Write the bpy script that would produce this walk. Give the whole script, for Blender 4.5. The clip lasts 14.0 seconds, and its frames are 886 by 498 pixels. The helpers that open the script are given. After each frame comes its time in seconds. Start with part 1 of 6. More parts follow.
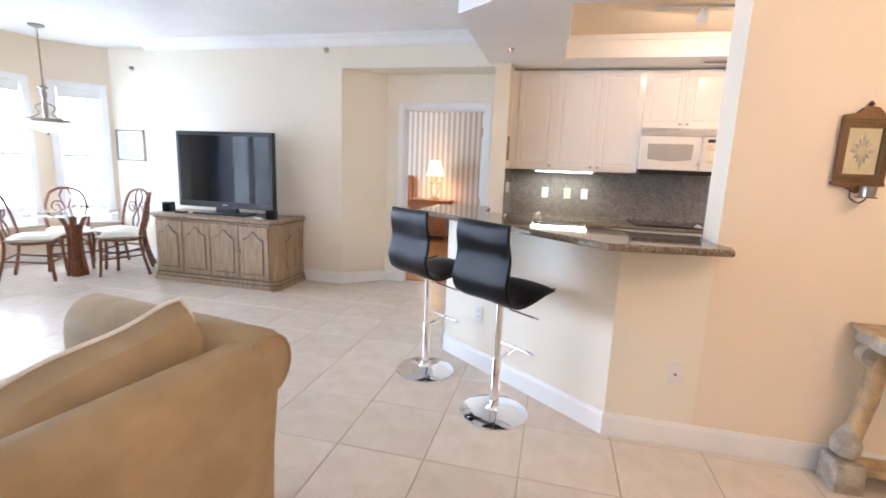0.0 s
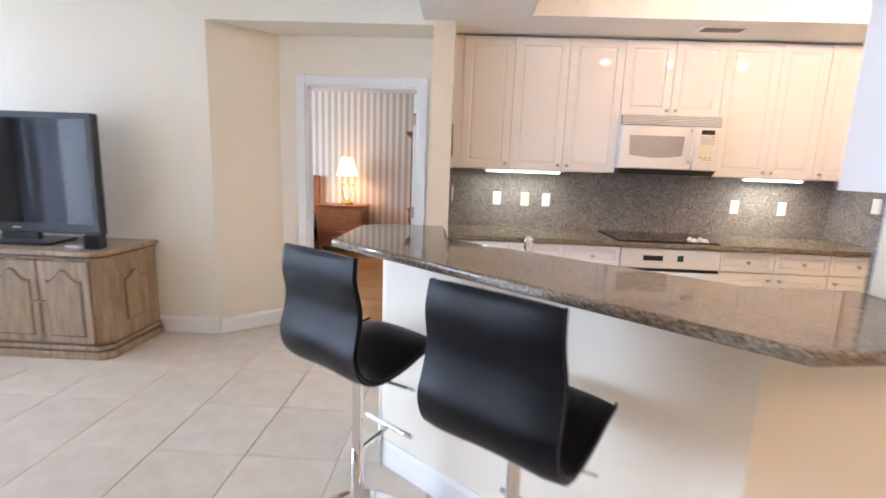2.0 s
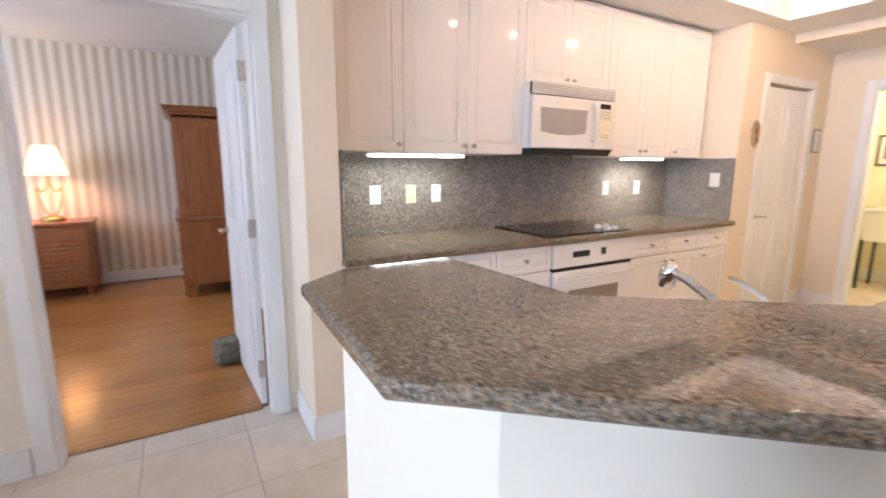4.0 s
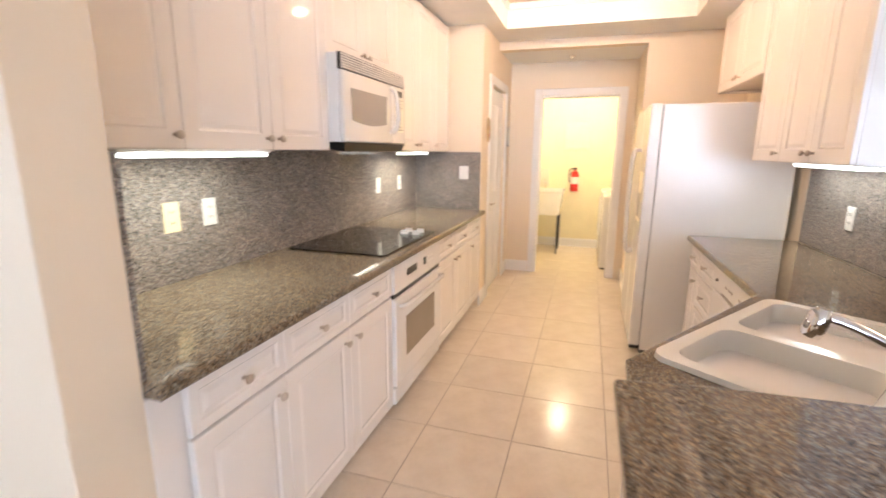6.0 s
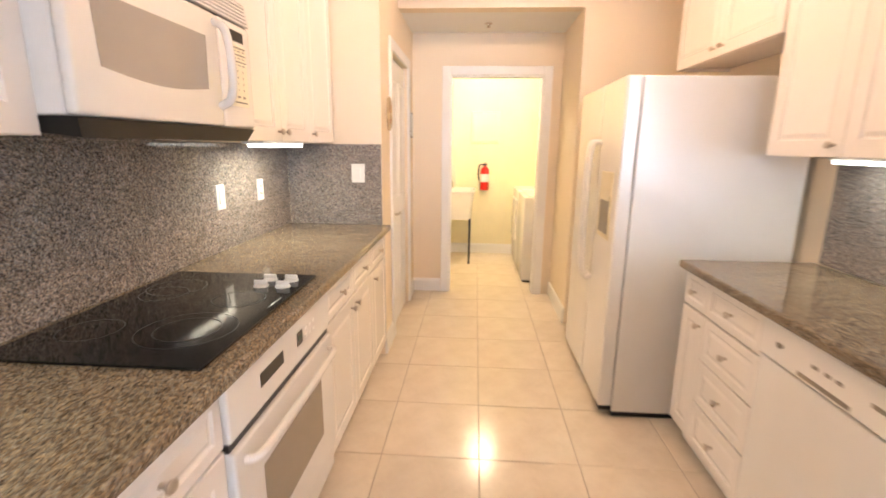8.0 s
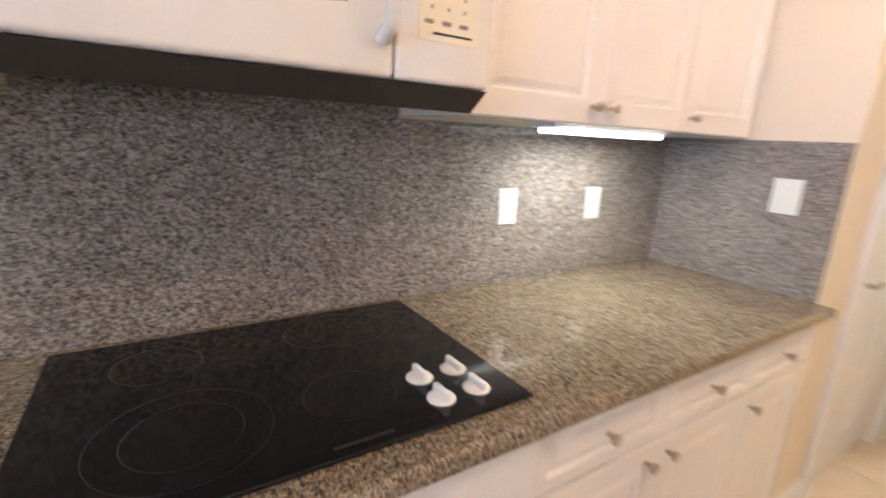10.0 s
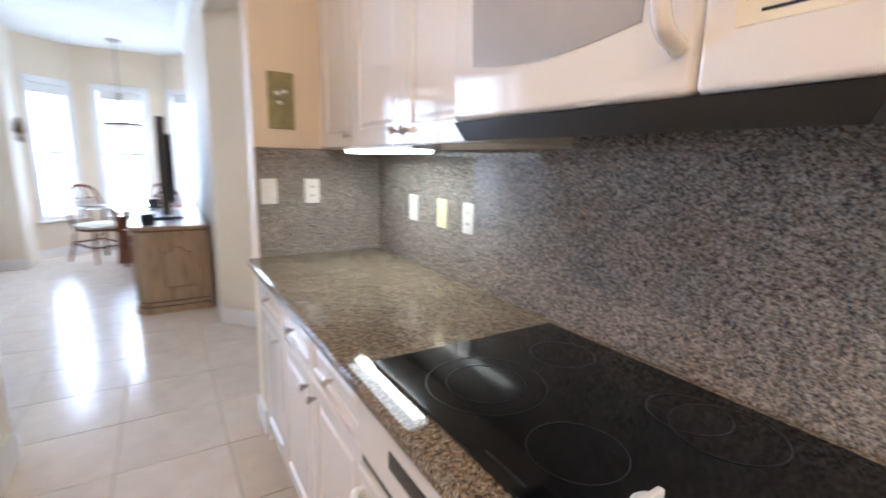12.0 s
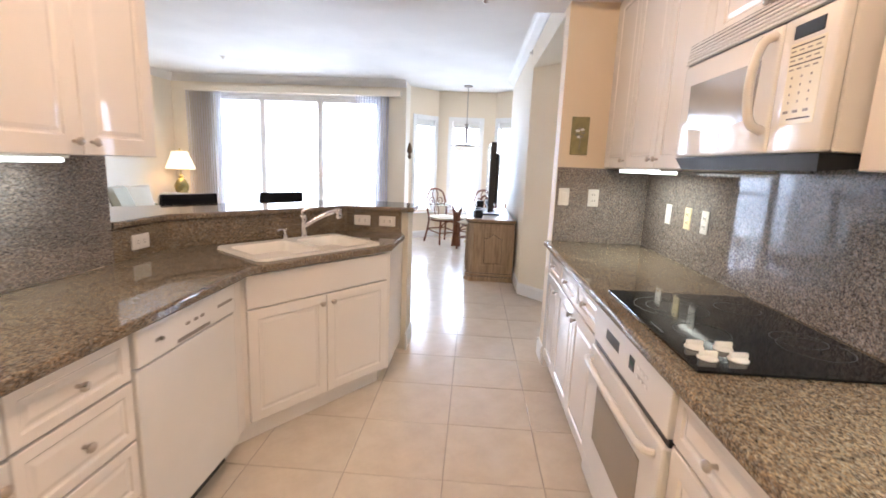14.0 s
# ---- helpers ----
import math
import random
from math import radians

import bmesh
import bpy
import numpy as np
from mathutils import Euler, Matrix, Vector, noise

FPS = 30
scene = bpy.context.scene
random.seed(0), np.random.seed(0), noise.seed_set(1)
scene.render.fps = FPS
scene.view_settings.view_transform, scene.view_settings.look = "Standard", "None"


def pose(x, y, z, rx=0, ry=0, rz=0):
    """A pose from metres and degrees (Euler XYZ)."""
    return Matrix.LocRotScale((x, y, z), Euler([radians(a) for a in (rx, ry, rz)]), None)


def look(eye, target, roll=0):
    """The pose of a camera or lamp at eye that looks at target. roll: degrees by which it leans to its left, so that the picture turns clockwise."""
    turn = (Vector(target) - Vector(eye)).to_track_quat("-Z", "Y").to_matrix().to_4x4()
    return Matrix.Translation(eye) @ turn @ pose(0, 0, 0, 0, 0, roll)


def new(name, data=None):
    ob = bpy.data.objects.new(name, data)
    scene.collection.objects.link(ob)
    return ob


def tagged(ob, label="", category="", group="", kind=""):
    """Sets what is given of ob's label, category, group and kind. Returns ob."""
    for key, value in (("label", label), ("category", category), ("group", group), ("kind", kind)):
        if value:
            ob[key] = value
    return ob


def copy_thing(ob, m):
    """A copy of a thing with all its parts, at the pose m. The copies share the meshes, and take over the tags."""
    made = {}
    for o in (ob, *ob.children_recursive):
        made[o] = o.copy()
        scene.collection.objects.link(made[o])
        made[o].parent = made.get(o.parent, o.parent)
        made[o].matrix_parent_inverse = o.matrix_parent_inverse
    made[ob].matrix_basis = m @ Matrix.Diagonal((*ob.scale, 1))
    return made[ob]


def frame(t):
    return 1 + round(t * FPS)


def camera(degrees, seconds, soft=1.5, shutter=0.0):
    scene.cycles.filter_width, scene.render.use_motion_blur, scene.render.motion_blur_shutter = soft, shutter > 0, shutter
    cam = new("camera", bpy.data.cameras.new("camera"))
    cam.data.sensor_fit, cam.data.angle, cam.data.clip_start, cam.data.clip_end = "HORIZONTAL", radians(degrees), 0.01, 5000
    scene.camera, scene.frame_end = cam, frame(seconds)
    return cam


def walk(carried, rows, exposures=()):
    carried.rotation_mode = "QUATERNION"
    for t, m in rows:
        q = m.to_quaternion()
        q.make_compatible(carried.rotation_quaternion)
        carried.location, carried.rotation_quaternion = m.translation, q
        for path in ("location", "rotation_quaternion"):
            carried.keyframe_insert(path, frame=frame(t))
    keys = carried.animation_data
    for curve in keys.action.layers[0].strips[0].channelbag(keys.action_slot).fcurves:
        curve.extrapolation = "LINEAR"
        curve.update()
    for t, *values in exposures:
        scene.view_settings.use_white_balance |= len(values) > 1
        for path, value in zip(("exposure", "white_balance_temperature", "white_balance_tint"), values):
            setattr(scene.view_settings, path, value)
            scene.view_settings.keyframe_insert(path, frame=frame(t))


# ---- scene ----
cam = camera(88.1, 14.0, soft=1.7, shutter=0.5)
PATH = [
    (0, (0.357, 0.582, 1.413), (-0.097, 2.498, 1.061), 2.3),
    (0.5, (0.252, 0.84, 1.421), (-0.11, 2.775, 1.067), 2.5),
    (1, (0.158, 1.177, 1.419), (-0.113, 3.127, 1.067), 2.4),
    (1.5, (0.059, 1.517, 1.413), (-0.121, 3.479, 1.068), 2.3),
    (2, (-0.074, 1.917, 1.419), (-0.144, 3.886, 1.071), 2.1),
    (2.2, (-0.153, 2.097, 1.413), (-0.156, 4.066, 1.067), 2.1),
    (4.5, (-0.964, 3.648, 1.358), (0.318, 5.133, 0.970), 0.3),
    (5, (-1.03, 3.942, 1.402), (0.505, 5.156, 0.990), 0.9),
    (5.5, (-1.006, 4.251, 1.429), (0.722, 5.172, 1.019), 1.0),
    (6, (-0.863, 4.549, 1.432), (1.003, 5.134, 1.014), 0.5),
    (6.5, (-0.663, 4.721, 1.437), (1.274, 4.984, 1.011), -0.1),
    (7, (-0.413, 4.832, 1.443), (1.537, 4.871, 1.0), -0.1),
    (7.2, (-0.289, 4.869, 1.442), (1.66, 4.838, 0.993), -0.1),
    (9.5, (1.165, 4.893, 1.369), (2.699, 6.094, 0.917), 3.0),
    (10, (1.368, 4.938, 1.379), (2.417, 6.568, 0.909), 2.9),
    (10.5, (1.567, 5.027, 1.357), (1.947, 6.943, 0.918), 2.9),
    (11, (1.735, 5.071, 1.355), (1.305, 6.986, 0.955), 2.9),
    (11.5, (1.915, 5.079, 1.402), (0.744, 6.634, 0.959), 1.8),
    (12, (2.092, 5.095, 1.381), (0.42, 6.13, 1.005), 1.4),
    (12.5, (2.308, 5.012, 1.394), (0.426, 5.592, 1.044), 1.8),
    (13, (2.604, 4.916, 1.418), (0.650, 5.147, 1.058), 2.1),
    (13.5, (2.859, 4.893, 1.409), (0.891, 4.882, 1.05), 2.3),
    (14, (3.065, 4.897, 1.409), (1.101, 4.782, 1.047), 2.3),
]
walk(cam, [(t, look(eye, target, roll)) for t, eye, target, roll in PATH], [(0, -0.05, 5900, 18), (5.2, -0.1, 5850, 21), (6.6, 0.0, 6700, 21), (9.4, -0.05, 6300, 20), (10.4, -0.2, 5450, 17), (11, -0.22, 5500, 17), (12.5, -0.15, 5500, 17), (14, -0.15, 6050, 20)])

# ---------------------------------------------------------------- world and lights
world = bpy.data.worlds.new("world")
scene.world = world
world.use_nodes = True
wn = world.node_tree.nodes
sky = wn.new("ShaderNodeTexSky")
sky.sky_type, sky.sun_disc = "NISHITA", False
sky.sun_elevation, sky.sun_rotation = radians(48), radians(250)
wn["Background"].inputs["Strength"].default_value = 0.10
world.node_tree.links.new(sky.outputs[0], wn["Background"].inputs[0])


def lamp(name, kind, m, energy, color, size=0.1, size_y=None, spot=None):
    d = bpy.data.lights.new(name, kind)
    d.energy, d.color = energy, color
    if kind == "AREA":
        d.shape, d.size, d.size_y = "RECTANGLE", size, size_y or size
    elif kind == "SUN":
        d.angle = radians(size)
    else:
        d.shadow_soft_size = size
        if kind == "SPOT":
            d.spot_size, d.spot_blend = radians(spot), 0.6
    ob = new(name, d)
    ob.matrix_world = m
    return ob


DAY, WARM, COOL = (0.70, 0.85, 1.0), (1.0, 0.70, 0.44), (0.95, 1.0, 0.80)
lamp("sun", "SUN", look((0, 0, 10), (3.6, -6.0, 3.0)), 2.5, (1.0, 0.95, 0.88), 0.5)
# daylight beyond the balcony and in the bay windows
lamp("sky_slider", "AREA", look((-9.0, 1.8, 1.7), (0, 1.8, 1.5)), 2150, DAY, 8.0, 4.6)
lamp("sky_bay", "AREA", look((-6.2, 4.72, 1.45), (0, 4.72, 1.2)), 30, DAY, 0.55, 1.5)
lamp("sky_bay_a", "AREA", look((-5.92, 5.59, 1.45), (-3, 2.6, 1.2)), 20, DAY, 0.55, 1.5)
lamp("sky_bay_b", "AREA", look((-5.92, 3.85, 1.45), (-3, 6.8, 1.2)), 20, DAY, 0.55, 1.5)
# ceiling lamps
lamp("kitchen_spot_a", "POINT", pose(1.33, 4.62, 2.545), 14, WARM, 0.014)
lamp("kitchen_spot_b", "POINT", pose(2.7, 4.62, 2.545), 40, WARM, 0.02)
lamp("laundry_lamp", "POINT", pose(5.35, 4.72, 2.40), 85, (1.0, 0.84, 0.52), 0.1)
lamp("kitchen_spot_c", "POINT", pose(1.98, 4.62, 2.545), 22, WARM, 0.02)
# unseen warm lamp, added for the glow on the mirror wall
lamp("unseen_hall_lamp", "POINT", pose(2.2, 1.2, 2.5), 70, (1.0, 0.68, 0.41), 0.25)
lamp("table_lamp_bulb", "POINT", pose(-4.55, -0.08, 1.30), 6, (1.0, 0.78, 0.5), 0.05)
lamp("bedroom_lamp_bulb", "POINT", pose(-1.95, 9.42, 1.36), 14, (1.0, 0.6, 0.25), 0.06)
# area lamp added inside the room for daylight; no window is built
lamp("bedroom_daylight_fill", "AREA", look((-4.3, 7.8, 1.5), (0, 7.8, 1.2)), 85, DAY, 1.2, 1.4)
# strips under the wall cabinets
lamp("strip_a", "AREA", pose(0.42, 5.86, 1.392), 4.4, COOL, 0.6, 0.05)
lamp("strip_b", "AREA", pose(2.55, 5.86, 1.392), 5.6, (1.0, 0.97, 0.72), 0.42, 0.05)
lamp("strip_c", "AREA", pose(1.86, 3.41, 1.352), 1.3, COOL, 0.6, 0.05)

# ---------------------------------------------------------------- materials
def mat(name, col, rough=0.5, metal=0.0, col2=None, scale=4.0, grain=0.0, gscale=250.0, bump=0.0, bscale=60.0, coat=0.0, spec=0.5, stretch=None, rvar=0.08, island=0.0):
    m = bpy.data.materials.new(name)
    m.use_nodes = True
    nt = m.node_tree
    n, L = nt.nodes, nt.links
    b = n["Principled BSDF"]
    b.inputs["Metallic"].default_value = metal
    b.inputs["Coat Weight"].default_value = coat
    b.inputs["Coat Roughness"].default_value = 0.08
    b.inputs["Specular IOR Level"].default_value = spec
    tc = n.new("ShaderNodeTexCoord")
    vec = tc.outputs["Object"]
    if stretch:
        mp = n.new("ShaderNodeMapping")
        mp.inputs["Scale"].default_value = stretch
        L.new(vec, mp.inputs[0])
        vec = mp.outputs[0]
    big = n.new("ShaderNodeTexNoise")
    big.inputs["Scale"].default_value, big.inputs["Detail"].default_value = scale, 4
    L.new(vec, big.inputs["Vector"])
    mix = n.new("ShaderNodeMix")
    mix.data_type = "RGBA"
    c2 = col2 or tuple(c * 0.93 for c in col)
    mix.inputs[6].default_value, mix.inputs[7].default_value = (*col, 1), (*c2, 1)
    ramp = n.new("ShaderNodeMapRange")
    ramp.inputs[1].default_value, ramp.inputs[2].default_value = 0.35, 0.65
    L.new(big.outputs[0], ramp.inputs[0])
    L.new(ramp.outputs[0], mix.inputs[0])
    out = mix.outputs[2]
    fine = n.new("ShaderNodeTexNoise")
    fine.inputs["Scale"].default_value, fine.inputs["Detail"].default_value = gscale, 3
    L.new(vec, fine.inputs["Vector"])
    if grain:
        g = n.new("ShaderNodeMapRange")
        g.inputs[3].default_value, g.inputs[4].default_value = 1 - grain, 1 + grain
        L.new(fine.outputs[0], g.inputs[0])
        mul = n.new("ShaderNodeVectorMath")
        mul.operation = "SCALE"
        L.new(out, mul.inputs[0])
        L.new(g.outputs[0], mul.inputs["Scale"])
        out = mul.outputs[0]
    if island:
        info = n.new("ShaderNodeObjectInfo")
        g = n.new("ShaderNodeMapRange")
        g.inputs[3].default_value, g.inputs[4].default_value = 1 - island, 1 + island
        L.new(info.outputs["Random"], g.inputs[0])
        mul = n.new("ShaderNodeVectorMath")
        mul.operation = "SCALE"
        L.new(out, mul.inputs[0])
        L.new(g.outputs[0], mul.inputs["Scale"])
        out = mul.outputs[0]
    L.new(out, b.inputs["Base Color"])
    r = n.new("ShaderNodeMapRange")
    r.inputs[3].default_value, r.inputs[4].default_value = max(0.02, rough - rvar), rough + rvar
    L.new(big.outputs[0], r.inputs[0])
    L.new(r.outputs[0], b.inputs["Roughness"])
    if bump:
        bt = n.new("ShaderNodeTexNoise")
        bt.inputs["Scale"].default_value, bt.inputs["Detail"].default_value = bscale, 4
        L.new(vec, bt.inputs["Vector"])
        bp = n.new("ShaderNodeBump")
        bp.inputs["Strength"].default_value, bp.inputs["Distance"].default_value = bump, 0.004
        L.new(bt.outputs[0], bp.inputs["Height"])
        L.new(bp.outputs[0], b.inputs["Normal"])
    return m


def granite_mat(name, dark, mid, light, pale, rough=0.09, warm=(1.2, 1.0, 0.8), cool=(0.9, 1.0, 1.08)):
    m = mat(name, mid, rough, rvar=0.03)
    nt = m.node_tree
    n, L = nt.nodes, nt.links
    b = n["Principled BSDF"]
    tc = n.new("ShaderNodeTexCoord")
    vor = n.new("ShaderNodeTexVoronoi")
    vor.inputs["Scale"].default_value = 330
    noi = n.new("ShaderNodeTexNoise")
    noi.inputs["Scale"].default_value, noi.inputs["Detail"].default_value = 120, 6
    warp = n.new("ShaderNodeVectorMath")
    warp.operation = "MULTIPLY_ADD"
    warp.inputs[1].default_value = (0.003, 0.003, 0.003)
    L.new(tc.outputs["Object"], noi.inputs["Vector"])
    L.new(noi.outputs[1], warp.inputs[0])
    L.new(tc.outputs["Object"], warp.inputs[2])
    L.new(warp.outputs[0], vor.inputs["Vector"])
    bw = n.new("ShaderNodeSeparateColor")
    L.new(vor.outputs["Color"], bw.inputs[0])
    add = n.new("ShaderNodeMath")
    add.operation = "MULTIPLY_ADD"
    add.inputs[1].default_value = 0.55
    nsc = n.new("ShaderNodeMath")
    nsc.operation = "MULTIPLY_ADD"
    nsc.inputs[1].default_value, nsc.inputs[2].default_value = 1.1, -0.32
    L.new(noi.outputs[0], nsc.inputs[0])
    L.new(bw.outputs[0], add.inputs[0])
    L.new(nsc.outputs[0], add.inputs[2])
    cr = n.new("ShaderNodeValToRGB")
    el = cr.color_ramp.elements
    el[0].position, el[0].color = 0.22, (*dark, 1)
    el[1].position, el[1].color = 0.85, (*pale, 1)
    e = el.new(0.42)
    e.color = (*mid, 1)
    e = el.new(0.64)
    e.color = (*light, 1)
    L.new(add.outputs[0], cr.inputs[0])
    # some grains are cool grey, some rusty, and the stone drifts slowly in tone
    tone = n.new("ShaderNodeValToRGB")
    te = tone.color_ramp.elements
    te[0].position, te[0].color = 0.30, (*warm, 1)
    te[1].position, te[1].color = 0.62, (*cool, 1)
    L.new(bw.outputs[1], tone.inputs[0])
    mul = n.new("ShaderNodeMix")
    mul.data_type, mul.blend_type = "RGBA", "MULTIPLY"
    mul.inputs[0].default_value = 1.0
    L.new(cr.outputs[0], mul.inputs[6])
    L.new(tone.outputs[0], mul.inputs[7])
    drift = n.new("ShaderNodeTexNoise")
    drift.inputs["Scale"].default_value, drift.inputs["Detail"].default_value = 9, 3
    L.new(tc.outputs["Object"], drift.inputs["Vector"])
    dm = n.new("ShaderNodeMapRange")
    dm.inputs[3].default_value, dm.inputs[4].default_value = 0.78, 1.22
    L.new(drift.outputs[0], dm.inputs[0])
    sc = n.new("ShaderNodeVectorMath")
    sc.operation = "SCALE"
    L.new(mul.outputs[2], sc.inputs[0])
    L.new(dm.outputs[0], sc.inputs["Scale"])
    L.new(sc.outputs[0], b.inputs["Base Color"])
    return m


WALL = mat("wall_paint", (0.82, 0.755, 0.625), 0.6, col2=(0.80, 0.73, 0.60), scale=1.2, bump=0.12, bscale=180)
WARMWALL = mat("kitchen_wall_paint", (0.80, 0.69, 0.54), 0.6, col2=(0.78, 0.67, 0.52), scale=1.2, bump=0.12, bscale=180)
YELLOW = mat("laundry_wall_paint", (0.85, 0.78, 0.54), 0.6, bump=0.1, bscale=180)
CEIL = mat("ceiling_paint", (0.84, 0.83, 0.80), 0.7, scale=1.5, bump=0.25, bscale=120)
TRIM = mat("white_trim_paint", (0.84, 0.83, 0.81), 0.35, scale=2.0, bump=0.03)
CAB = mat("white_thermofoil", (0.84, 0.80, 0.76), 0.05, col2=(0.82, 0.78, 0.735), scale=2.0, bump=0.02, bscale=25, rvar=0.02)
CABIN = mat("cabinet_carcass", (0.74, 0.66, 0.54), 0.5)
APPL = mat("white_appliance", (0.82, 0.80, 0.77), 0.2, scale=2.0, bump=0.02, bscale=300, rvar=0.05)
APPLD = mat("almond_panel", (0.78, 0.70, 0.50), 0.3)
GRAN = granite_mat("granite_polished", (0.045, 0.036, 0.028), (0.145, 0.115, 0.086), (0.24, 0.198, 0.15), (0.38, 0.33, 0.26), 0.035, (1.16, 1.0, 0.78), (0.90, 0.98, 1.04))
# same stone as GRAN, its colour greyed to stand in for window reflections
SPLASH = granite_mat("granite_splash_sky_grey", (0.055, 0.051, 0.051), (0.18, 0.163, 0.153), (0.30, 0.272, 0.25), (0.46, 0.42, 0.385), 0.03, (1.10, 1.0, 0.90), (0.93, 1.0, 1.06))
SPLASH.node_tree.nodes["Principled BSDF"].inputs["Specular IOR Level"].default_value = 0.16
TILE = mat("floor_tile", (0.72, 0.635, 0.53), 0.19, col2=(0.66, 0.57, 0.465), scale=7.0, grain=0.05, gscale=40, bump=0.03, bscale=12, island=0.035, rvar=0.05)
GROUT = mat("grout", (0.46, 0.39, 0.32), 0.8, grain=0.1)
WOODF = mat("bedroom_floor_wood", (0.47, 0.215, 0.07), 0.18, col2=(0.39, 0.17, 0.055), scale=3, grain=0.08, gscale=30, stretch=(0.6, 9, 1), island=0.10)
WOOD = mat("cherry_wood", (0.36, 0.13, 0.05), 0.3, col2=(0.26, 0.085, 0.03), scale=5, grain=0.15, gscale=50, stretch=(8, 8, 1))
PINE = mat("weathered_oak", (0.40, 0.285, 0.175), 0.32, col2=(0.25, 0.17, 0.10), scale=4, grain=0.22, gscale=45, stretch=(9, 9, 1), bump=0.15, bscale=50)
# dark glaze of the sideboard's grooves, also painted shade in its door gaps
PINED = mat("weathered_oak_glaze_and_shade", (0.13, 0.09, 0.055), 0.5, grain=0.15, gscale=45)
RATTAN = mat("rattan", (0.22, 0.075, 0.03), 0.35, col2=(0.13, 0.04, 0.015), scale=25, bump=0.1, bscale=80)
SEAT = mat("cream_seat_fabric", (0.72, 0.66, 0.54), 0.9, grain=0.1, gscale=400, bump=0.3, bscale=500)
SUEDE = mat("tan_microsuede", (0.43, 0.325, 0.195), 0.85, col2=(0.35, 0.26, 0.15), scale=5, grain=0.06, gscale=300, bump=0.2, bscale=400)
SUEDEL = mat("sage_sofa_fabric", (0.42, 0.40, 0.31), 0.9, grain=0.08, gscale=300, bump=0.2, bscale=400)
PIPING = mat("cream_fringe", (0.82, 0.80, 0.74), 0.9, grain=0.15, gscale=500, bump=0.5, bscale=300)
LEATHER = mat("black_leatherette", (0.006, 0.006, 0.008), 0.32, spec=0.16, scale=6, bump=0.12, bscale=350)
CHROME = mat("chrome", (0.80, 0.80, 0.82), 0.06, 1.0, rvar=0.02)
NICKEL = mat("brushed_nickel", (0.56, 0.50, 0.44), 0.28, 1.0)
BLACK = mat("black_plastic", (0.012, 0.012, 0.013), 0.3)
BLACKGL = mat("black_ceramic_glass", (0.006, 0.006, 0.007), 0.07, rvar=0.02)
SCREEN = mat("tv_screen", (0.004, 0.005, 0.008), 0.05, rvar=0.02, spec=0.5)
RINGS = mat("burner_mark", (0.018, 0.018, 0.019), 0.3)
CERAM = mat("white_sink_enamel", (0.85, 0.83, 0.77), 0.12, rvar=0.03)
PLATE = mat("white_plate_plastic", (0.78, 0.77, 0.74), 0.35)
IVORY = mat("ivory_plate_plastic", (0.80, 0.70, 0.46), 0.35)
BRONZE = mat("antique_bronze", (0.17, 0.10, 0.052), 0.4, 0.7, grain=0.2, gscale=80, bump=0.4, bscale=90)
PEWTER = mat("pewter_finish", (0.30, 0.27, 0.24), 0.35, 0.8, grain=0.15, gscale=60)
GOLDW = mat("painted_gold_wood", (0.50, 0.36, 0.19), 0.5, col2=(0.30, 0.22, 0.13), scale=14, grain=0.2, gscale=90, bump=0.4, bscale=60)
GREYST = mat("aged_silver_wood", (0.46, 0.42, 0.35), 0.55, col2=(0.28, 0.24, 0.19), scale=14, grain=0.25, gscale=90, bump=0.5, bscale=60)
RED = mat("extinguisher_red", (0.55, 0.02, 0.015), 0.25)
BLIND = mat("blind_fabric", (0.84, 0.82, 0.87), 0.8, grain=0.06, gscale=300)
MIRROR = mat("mirror_silver", (0.74, 0.71, 0.55), 0.03, 1.0, rvar=0.01)
ARTG = mat("green_plaque", (0.33, 0.29, 0.13), 0.5, col2=(0.22, 0.21, 0.10), scale=20)
PAPER = mat("mat_board", (0.75, 0.78, 0.76), 0.8)
SEA = mat("painted_sea", (0.46, 0.62, 0.68), 0.7, col2=(0.70, 0.78, 0.79), scale=12)
DARKF = mat("dark_picture_frame", (0.12, 0.10, 0.08), 0.4)
GREYF = mat("driftwood_picture_frame", (0.30, 0.255, 0.19), 0.45, grain=0.15, gscale=60)
GLOSS = mat("glossy_white_appliance", (0.82, 0.79, 0.745), 0.06, scale=2.0, rvar=0.02)
KEYPAD = mat("keypad_film", (0.82, 0.765, 0.61), 0.3)
STONEW = mat("door_stop_stone", (0.16, 0.17, 0.13), 0.8, col2=(0.33, 0.31, 0.24), scale=30, bump=0.5, bscale=40)
BRASS = mat("aged_brass", (0.42, 0.33, 0.12), 0.3, 0.8, col2=(0.30, 0.27, 0.12), scale=20)
FACADE = mat("balcony_stucco", (0.80, 0.80, 0.78), 0.8, bump=0.3)
TABLEG = mat("brown_bottom_panel", (0.12, 0.075, 0.045), 0.5)


def stripes_mat():
    m = mat("striped_wallpaper", (0.66, 0.55, 0.38), 0.7)
    nt = m.node_tree
    n, L = nt.nodes, nt.links
    tc = n.new("ShaderNodeTexCoord")
    w = n.new("ShaderNodeTexWave")
    w.wave_type, w.bands_direction = "BANDS", "X"
    w.inputs["Scale"].default_value = 2.9
    L.new(tc.outputs["Object"], w.inputs["Vector"])
    cr = n.new("ShaderNodeValToRGB")
    el = cr.color_ramp.elements
    el[0].position, el[0].color = 0.42, (0.78, 0.73, 0.64, 1)
    el[1].position, el[1].color = 0.58, (0.55, 0.46, 0.36, 1)
    L.new(w.outputs[0], cr.inputs[0])
    L.new(cr.outputs[0], n["Principled BSDF"].inputs["Base Color"])
    return m


STRIPE = stripes_mat()


